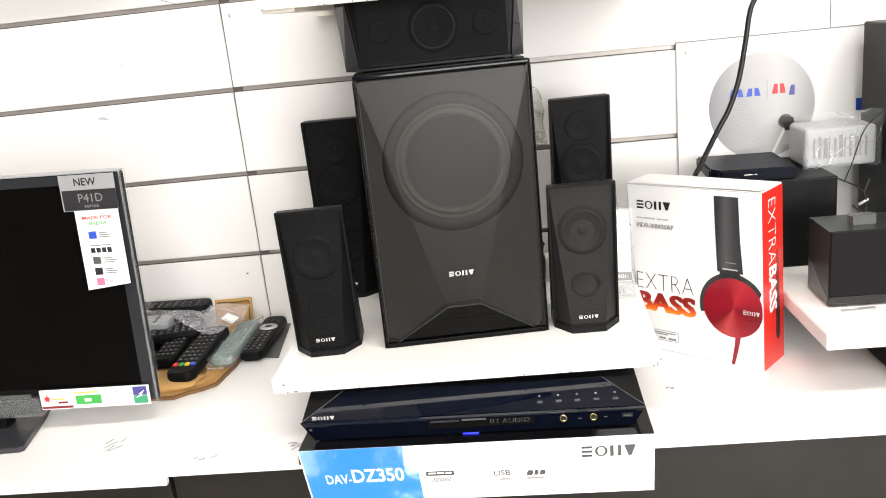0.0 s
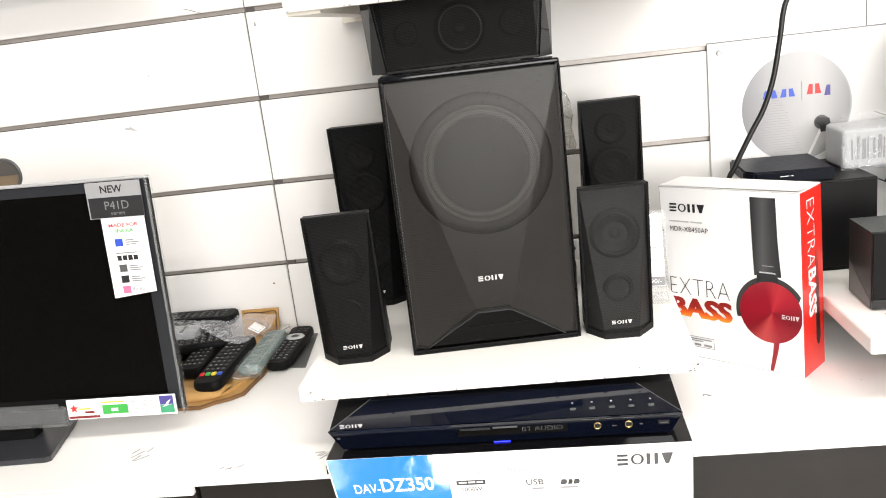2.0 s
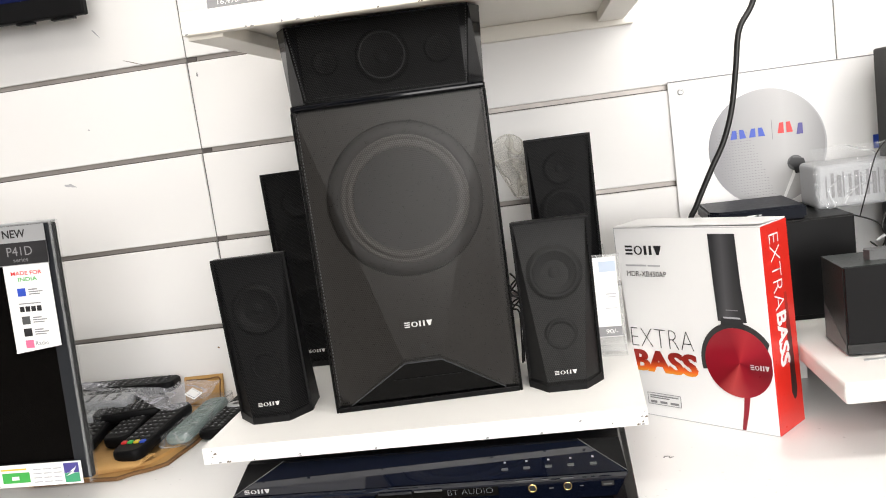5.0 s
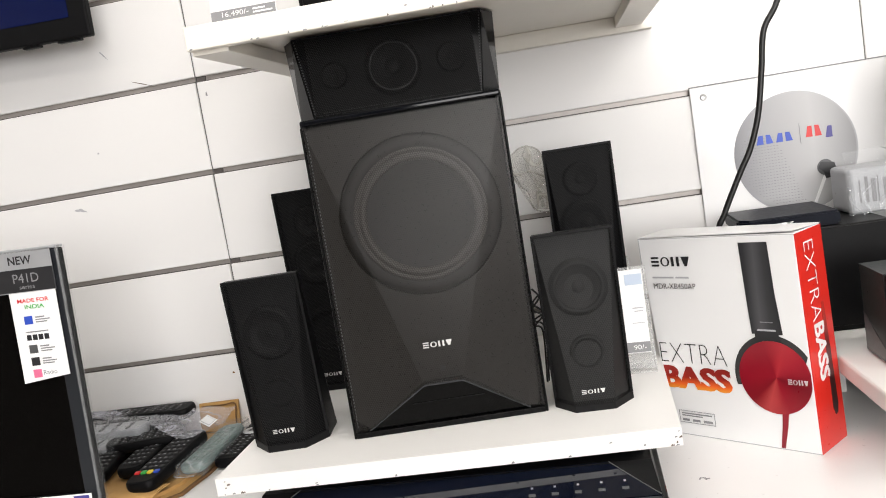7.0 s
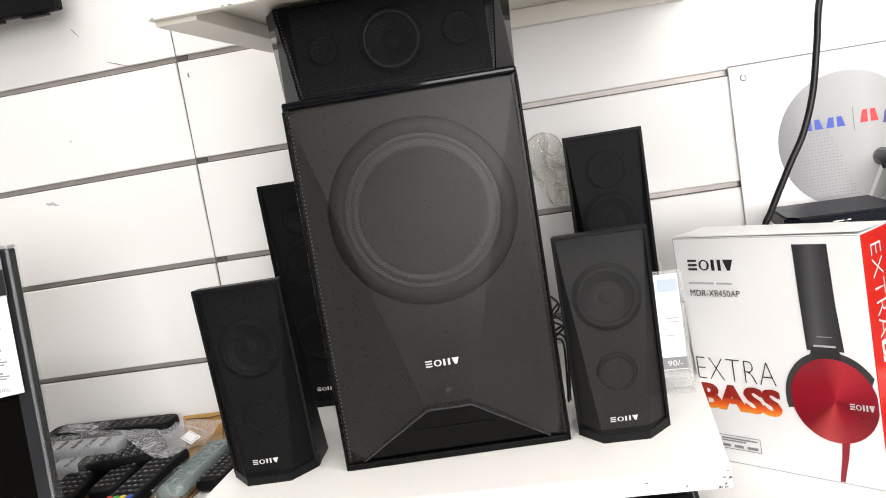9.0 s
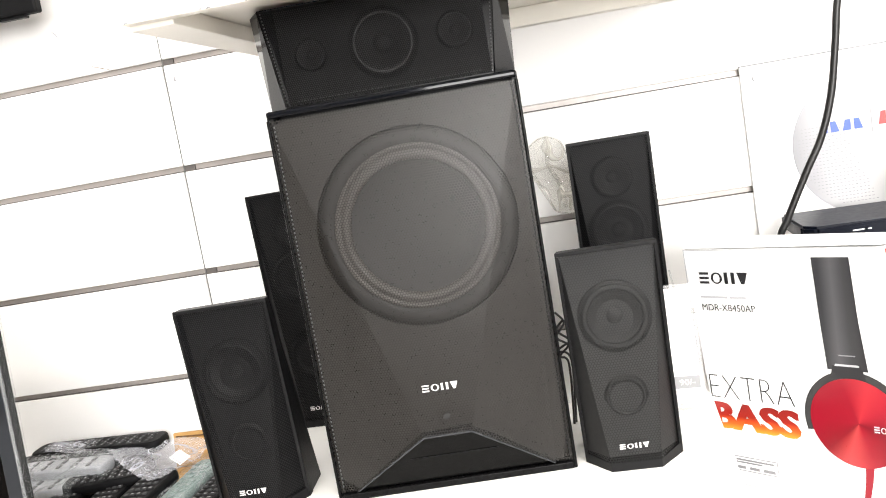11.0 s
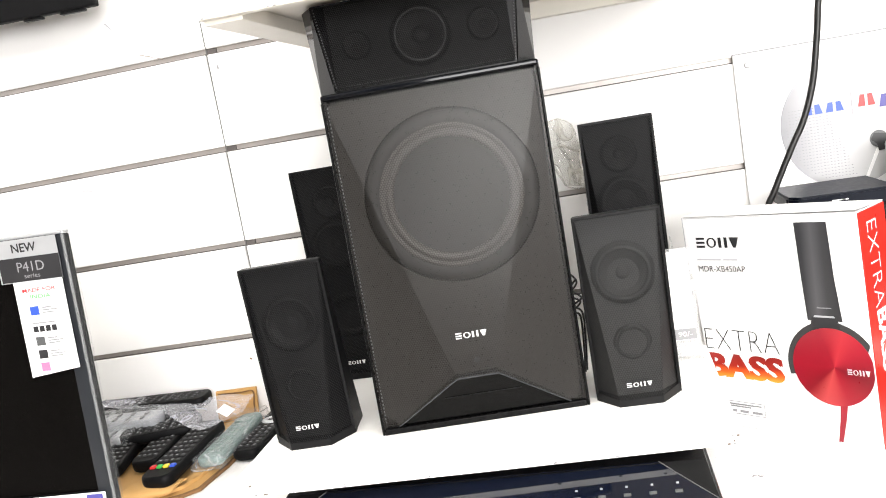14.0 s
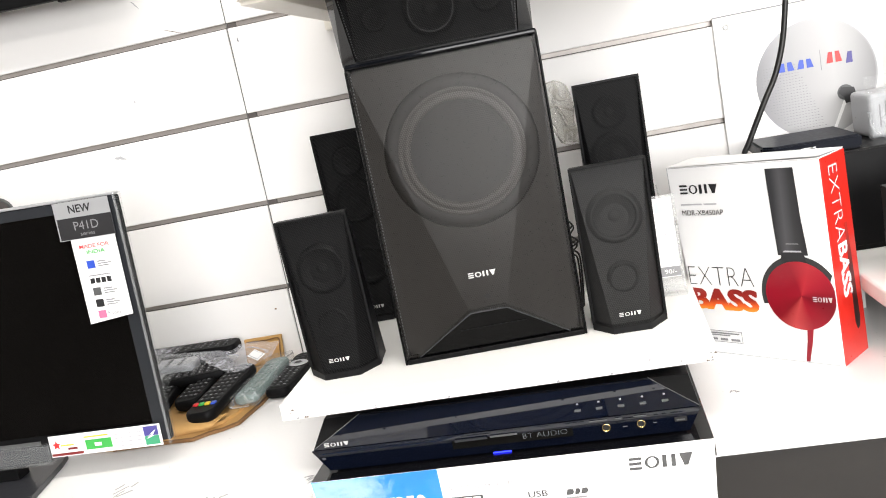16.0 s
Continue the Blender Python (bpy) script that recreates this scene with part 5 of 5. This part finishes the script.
rating.matrix_basis = Matrix.Translation((0.003, 0, -0.0042)) @ Matrix.Diagonal((0.935, 1, 1, 1))
block("green_patch", rating, M_GREEN, -0.131, -0.09, SY - 0.0009, SY - 0.0006, TB + 0.007, TB + 0.021)
block("purple_patch", rating, M_PURPLE, -0.038, -0.016, SY - 0.0009, SY - 0.0006, TB + 0.0165, TB + 0.03)
block("green_patch", rating, mat("sea_green_ink", (0.05, 0.32, 0.16), 0.4), -0.038, -0.016, SY - 0.0009, SY - 0.0006, TB + 0.0035, TB + 0.016)
part("white_flash", prism(bmesh.new(), [(-0.036, TB + 0.012), (-0.026, TB + 0.018), (-0.03, TB + 0.018), (-0.019, TB + 0.025), (-0.025, TB + 0.0165), (-0.021, TB + 0.0165)], SY - 0.0012, SY - 0.001), M_WHITEINK, rating)
block("white_patch", rating, M_WHITEINK, -0.117, -0.106, SY - 0.0012, SY - 0.001, TB + 0.011, TB + 0.016)
star = [(-0.177 + r * math.cos(math.radians(90 + 36 * i)), TB + 0.018 + r * math.sin(math.radians(90 + 36 * i))) for i, r in enumerate([0.007, 0.0032] * 5)]
part("star", prism(bmesh.new(), star, SY - 0.0009, SY - 0.0006), M_REDINK, rating)
lines(rating, [(-0.187, -0.137, TB + 0.0025, 0.0035), (-0.16, -0.145, TB + 0.01, 0.003)], SY - 0.0006, mat("dark_red_ink", (0.2, 0.02, 0.02), 0.5))
lines(rating, [(-0.132, -0.094, TB + 0.0245, 0.002), (-0.17, -0.15, TB + 0.016, 0.002)], SY - 0.0006, M_YELLOW)
lines(rating, [(-0.084 + 0.015 * (i % 3), -0.072 + 0.015 * (i % 3), TB + 0.006 + 0.0058 * (i // 3), 0.0013) for i in range(12)], SY - 0.0006, M_PALEINK)
block("lower_bar", tv, M_TRIMGLOSS, -0.42, -0.179, -0.0045, 0.028, 0.826, 0.8518, 0.003)
part("neck_cover", box(bmesh.new(), -0.425, -0.174, -0.0085, 0.03, 0.8235, 0.8535, 0.003), M_FILM, tv, "film-wrapped lower bar")
bars(tv, -0.325, -0.285, 0.833, 0.008, -0.0088, M_BADGE)
part("stand_base", slab(bmesh.new(), [(-0.39, -0.062), (-0.19, -0.062), (-0.184, -0.057), (-0.202, 0.05), (-0.21, 0.08), (-0.39, 0.08), (-0.4, 0.05), (-0.4, -0.055)], COUNTER + 0.0005, COUNTER + 0.0085), M_STANDGREY, tv, "slate grey satin foot", at=TV_UPRIGHT)
part("stand_neck", box(bmesh.new(), -0.36, -0.24, 0.004, 0.03, COUNTER + 0.0085, 0.845, 0.001), M_BLACK, tv, at=TV_UPRIGHT)


# ---- remote controls on flattened cardboard ----
cardboard = thing("flattened_carton", "torn flattened brown cardboard under the remote controls", "cardboard")
part("sheet", slab(bmesh.new(), [(-0.58, 1.325), (-0.485, 1.326), (-0.45, 1.324), (-0.432, 1.34), (-0.412, 1.35), (-0.394, 1.367), (-0.39, 1.40), (-0.384, 1.44), (-0.383, 1.49), (-0.375, 1.60), (-0.38, 1.632), (-0.7, 1.632), (-0.7, 1.36)], COUNTER + 0.0005, COUNTER + 0.0045), M_CARD, cardboard)
part("upper_sheet", slab(bmesh.new(), [(-0.60, 1.345), (-0.50, 1.34), (-0.44, 1.352), (-0.42, 1.37), (-0.408, 1.40), (-0.402, 1.45), (-0.40, 1.55), (-0.40, 1.62), (-0.66, 1.62)], COUNTER + 0.0047, COUNTER + 0.0095), M_CARD, cardboard)
bm = bmesh.new()
bmesh.ops.create_grid(bm, x_segments=8, y_segments=8, size=0.5)
for v in bm.verts:
    a, b = v.co.x + 0.5, v.co.y + 0.5
    v.co = Vector((-0.50 + 0.072 * a + 0.012 * b, 1.336 + 0.012 * a + 0.03 * (1 - math.cos(b * 1.6)), COUNTER + 0.0098 + 0.012 * math.sin(b * 1.8) * (1 - 0.4 * a)))
ob = part("curled_flap", bm, M_CARD, cardboard)
solid = ob.modifiers.new("thickness", "SOLIDIFY")
solid.thickness = 0.0022
part("torn_edge", slab(bmesh.new(), [(-0.58, 1.323), (-0.485, 1.324), (-0.45, 1.322), (-0.431, 1.338), (-0.411, 1.348), (-0.392, 1.366), (-0.388, 1.40), (-0.382, 1.44), (-0.381, 1.49), (-0.378, 1.52), (-0.385, 1.492), (-0.387, 1.441), (-0.393, 1.403), (-0.397, 1.369), (-0.413, 1.3535), (-0.434, 1.3435), (-0.452, 1.328), (-0.485, 1.329), (-0.58, 1.328)], COUNTER + 0.0008, COUNTER + 0.0052), M_CARDEDGE, cardboard)
bm = bmesh.new()
hull(bm, [(-0.475, 1.624, 0.8095), (-0.402, 1.618, 0.8095), (-0.401, 1.628, 0.86), (-0.475, 1.634, 0.858), (-0.475, 1.628, 0.8095), (-0.402, 1.622, 0.8095), (-0.401, 1.632, 0.86), (-0.475, 1.638, 0.858)])
part("raised_flap", bm, M_CARD, cardboard)
part("flap_crease", tube(bmesh.new(), [(-0.47, 1.632, 0.8535), (-0.43, 1.6275, 0.854), (-0.4065, 1.625, 0.855), (-0.4065, 1.621, 0.835), (-0.407, 1.617, 0.812)], 0.0012, 6), M_CARDEDGE, cardboard)


def remote_shell(length, width, thick):
    """A slim body with rounded ends, a little narrower at its waist, its top edge rounded over."""
    r, side = width * 0.3, []
    for cx, cy, a0 in ((width / 2 - r, r, -90), (width / 2 - r, length - r, 0), (-width / 2 + r, length - r, 90), (-width / 2 + r, r, 180)):
        side += [(cx + r * math.cos(math.radians(a0 + 18 * k)), cy + r * math.sin(math.radians(a0 + 18 * k))) for k in range(6)]
    bm, rings = bmesh.new(), []
    for z, inset in ((0.0, 0.0035), (0.003, 0.0006), (thick * 0.55, 0.0), (thick - 0.0025, 0.0006), (thick - 0.0006, 0.0018), (thick, 0.0038)):
        kx, ky = 1 - 2 * inset / width, 1 - 2 * inset / length
        rings.append([bm.verts.new((x * kx, length / 2 + (y - length / 2) * ky, z)) for x, y in side])
    n = len(side)
    for a, b in zip(rings, rings[1:]):
        for k in range(n):
            bm.faces.new((a[k], a[(k + 1) % n], b[(k + 1) % n], b[k])).smooth = True
    bm.faces.new(rings[0][::-1])
    bm.faces.new(rings[-1])
    return bm


def remote(label, at, length, width, thick, keys, body=M_REMOTE, colours=False, ring=False, keymat=M_RUBBERKEY):
    r = thing("remote_control", label, "remote control", at, "remote controls")
    case = part("case", remote_shell(length, width, thick), body, r)
    start = 0.012
    if colours:
        for i, cm in enumerate((M_REDINK, M_GREEN, M_YELLOW, M_BLUEINK)):
            part("colour_key", box(bmesh.new(), -width * 0.4 + i * width * 0.21, -width * 0.4 + i * width * 0.21 + width * 0.165, 0.026, 0.0345, thick - 0.0005, thick + 0.003, 0.0014), cm, case)
        start = 0.041
    if ring:
        part("navigation_ring", lathe(bmesh.new(), [(0.0065, 0.0), (0.0065, -0.0022), (0.0125, -0.0018), (0.0135, 0.0)], 0, 0, 28), M_SILVER, r, "silver ring key", at=pose(0, 0.113, thick, -90) @ Matrix.Diagonal((1.3, 1, 1, 1)))
        part("centre_key", disc(bmesh.new(), 0, 0, 0.006, -0.002, 0.0, 20), M_INK, r, at=pose(0, 0.113, thick, -90))
        for dy in (0.138, 0.148):
            for dx in (-0.011, 0.0, 0.011):
                part("key", box(bmesh.new(), dx - 0.0035, dx + 0.0035, dy - 0.0022, dy + 0.0022, thick - 0.0005, thick + 0.0015, 0.0006, 1), keymat, case)
    rows, cols = keys
    end = 0.092 if ring else length - 0.014
    bm = bmesh.new()
    box(bm, -width * 0.27 / cols, width * 0.27 / cols, -0.0029, 0.0029, -0.0005, 0.0018, 0.0007, 1)
    key_mesh = bpy.data.meshes.new("key")
    bm.to_mesh(key_mesh)
    bm.free()
    key_mesh.materials.append(keymat)
    rnd, bm = random.Random(rows * 31 + cols), bmesh.new()
    for i in range(rows):
        for j in range(cols):
            kx = -width * 0.38 + (j + 0.5) * width * 0.76 / cols
            ky = start + (i + 0.5) * (end - start) / rows
            key = new("key", key_mesh)
            key.parent, key.matrix_basis = case, Matrix.Translation((kx, ky, thick))
            w = rnd.uniform(0.001, 0.0024)
            if rnd.random() < 0.7:
                box(bm, kx - w, kx + w, ky - 0.0007, ky + 0.0007, thick + 0.0016, thick + 0.002)
            if rnd.random() < 0.6:
                box(bm, kx - 0.0016, kx + 0.0014, ky + 0.0036, ky + 0.0043, thick - 0.0002, thick + 0.0003)
    part("key_print", bm, M_KEYTOP, case)
    return r


def wrap(parent, length, width, thick, seed, material=M_SLEEVE):
    bm = box(bmesh.new(), -width / 2 - 0.003, width / 2 + 0.003, -0.008, length + 0.008, -0.0008, thick + 0.004)
    bmesh.ops.subdivide_edges(bm, edges=bm.edges[:], cuts=9, use_grid_fill=True)
    for v in bm.verts:
        v.co += 0.0035 * Vector((noise.noise(v.co * 60 + Vector((seed, 0, 0))), noise.noise(v.co * 50 + Vector((0, seed, 0))), abs(noise.noise(v.co * 55 + Vector((0, 0, seed))))))
    for f in bm.faces:
        f.smooth = True
    part("plastic_sleeve", bm, material, parent, "crinkled clear sleeve")


Z0 = COUNTER + 0.0105
remote("black remote control with red, green, yellow and blue keys", pose(-0.449, 1.352, Z0 + 0.004, 5, -2, -5), 0.175, 0.049, 0.018, (9, 4), colours=True)
r = remote("grey-green remote control in a clear plastic sleeve", pose(-0.401, 1.418, Z0 + 0.001, 3, -3, -3.5), 0.16, 0.04, 0.015, (10, 3), M_TEAL, keymat=M_TEAL)
wrap(r, 0.16, 0.04, 0.015, 1.3)
remote("black remote control with a silver navigation ring", pose(-0.3625, 1.452, COUNTER + 0.0025, 2, 0, -3), 0.167, 0.043, 0.016, (7, 3), ring=True)
remote("black remote control lying among the others", pose(-0.502, 1.422, Z0 + 0.002, 6, -2, -2), 0.16, 0.046, 0.018, (10, 4))
remote("black remote control lying among the others", pose(-0.556, 1.408, Z0 + 0.003, 6, 2, 6), 0.16, 0.046, 0.018, (10, 4))
remote("black remote control lying across the pile", pose(-0.575, 1.498, Z0 + 0.024, 0, 4, -78), 0.115, 0.044, 0.016, (7, 3))
remote("black remote control supporting the pile", pose(-0.70, 1.537, Z0, 0, 0, -90), 0.2, 0.048, 0.034, (9, 4))
remote("black remote control supporting the pile", pose(-0.70, 1.592, Z0, 0, 0, -90), 0.2, 0.05, 0.036, (9, 4))
remote("long black remote control leaning on top of the pile", pose(-0.69, 1.612, Z0 + 0.0385, 0, 3, -92), 0.217, 0.046, 0.018, (13, 4))
remote("dark remote control under the plastic bag", pose(-0.70, 1.572, Z0 + 0.0365, 0, 4, -91), 0.155, 0.044, 0.016, (9, 4))
r = remote("pale grey remote control in a clear plastic sleeve", pose(-0.668, 1.538, Z0 + 0.036, 0, 6, -92), 0.146, 0.04, 0.018, (5, 2), M_WRAPGREY, keymat=M_GREYP)
wrap(r, 0.146, 0.04, 0.018, 4.1)
r = remote("pale grey remote control in a clear plastic sleeve", pose(-0.70, 1.503, Z0 + 0.021, 0, 4, -92), 0.14, 0.04, 0.018, (4, 2), M_WRAPGREY, keymat=M_GREYP)
wrap(r, 0.14, 0.04, 0.018, 7.7)
# loose crumpled bag with a white tag
bag = thing("plastic_bag", "crumpled clear plastic bag draped over the remote controls", "plastic bag")
bm = bmesh.new()
bmesh.ops.create_grid(bm, x_segments=72, y_segments=40, size=0.5)
for v in bm.verts:
    a, b = v.co.x + 0.5, v.co.y + 0.5
    low = 1.585 - 0.02 * min(a / 0.42, 1) - 0.098 * max(0.0, min((a - 0.42) / 0.46, 1)) + 0.09 * max(0.0, (a - 0.88) / 0.12)
    high = 1.618 - 0.008 * a
    px = -0.66 + 0.262 * a
    py = low + (high - low) * b
    drop = 0.016 * a + 0.014 * max(0.0, a - 0.35) * (1 - b)
    fold = 0.007 * abs(noise.noise((a * 4.5 + b * 2, b * 3 - a * 2, 1.0))) + 0.004 * abs(noise.noise((a * 11 - b * 5, b * 7 + a * 4, 4.0))) + 0.0012 * abs(noise.noise((a * 34, b * 21, 7.0)))
    v.co = Vector((px, py, Z0 + 0.0575 - drop + fold))
part("film", bm, M_BAG, bag)
tag = part("tag", box(bmesh.new(), -0.016, 0.016, -0.0088, 0.0088, -0.0006, 0.0006, 0.0005, 1), M_PAPER, bag, "small white paper tag with a grey border", at=pose(-0.411, 1.525, Z0 + 0.0485, 22, 8, -38))
part("tag_border", box(bmesh.new(), -0.0135, 0.0135, -0.0068, 0.0068, 0.0007, 0.0009), M_GREYINK, tag)
part("tag_face", box(bmesh.new(), -0.0128, 0.0128, -0.0061, 0.0061, 0.001, 0.0012), M_PAPER, tag)
black_tape = thing("black_card", "flat dark grey card lying under the remote controls", "card")
part("card", slab(bmesh.new(), [(-0.357, 1.472), (-0.316, 1.466), (-0.324, 1.54), (-0.333, 1.632), (-0.37, 1.632)], COUNTER + 0.0003, COUNTER + 0.0018), M_GREYP, black_tape)
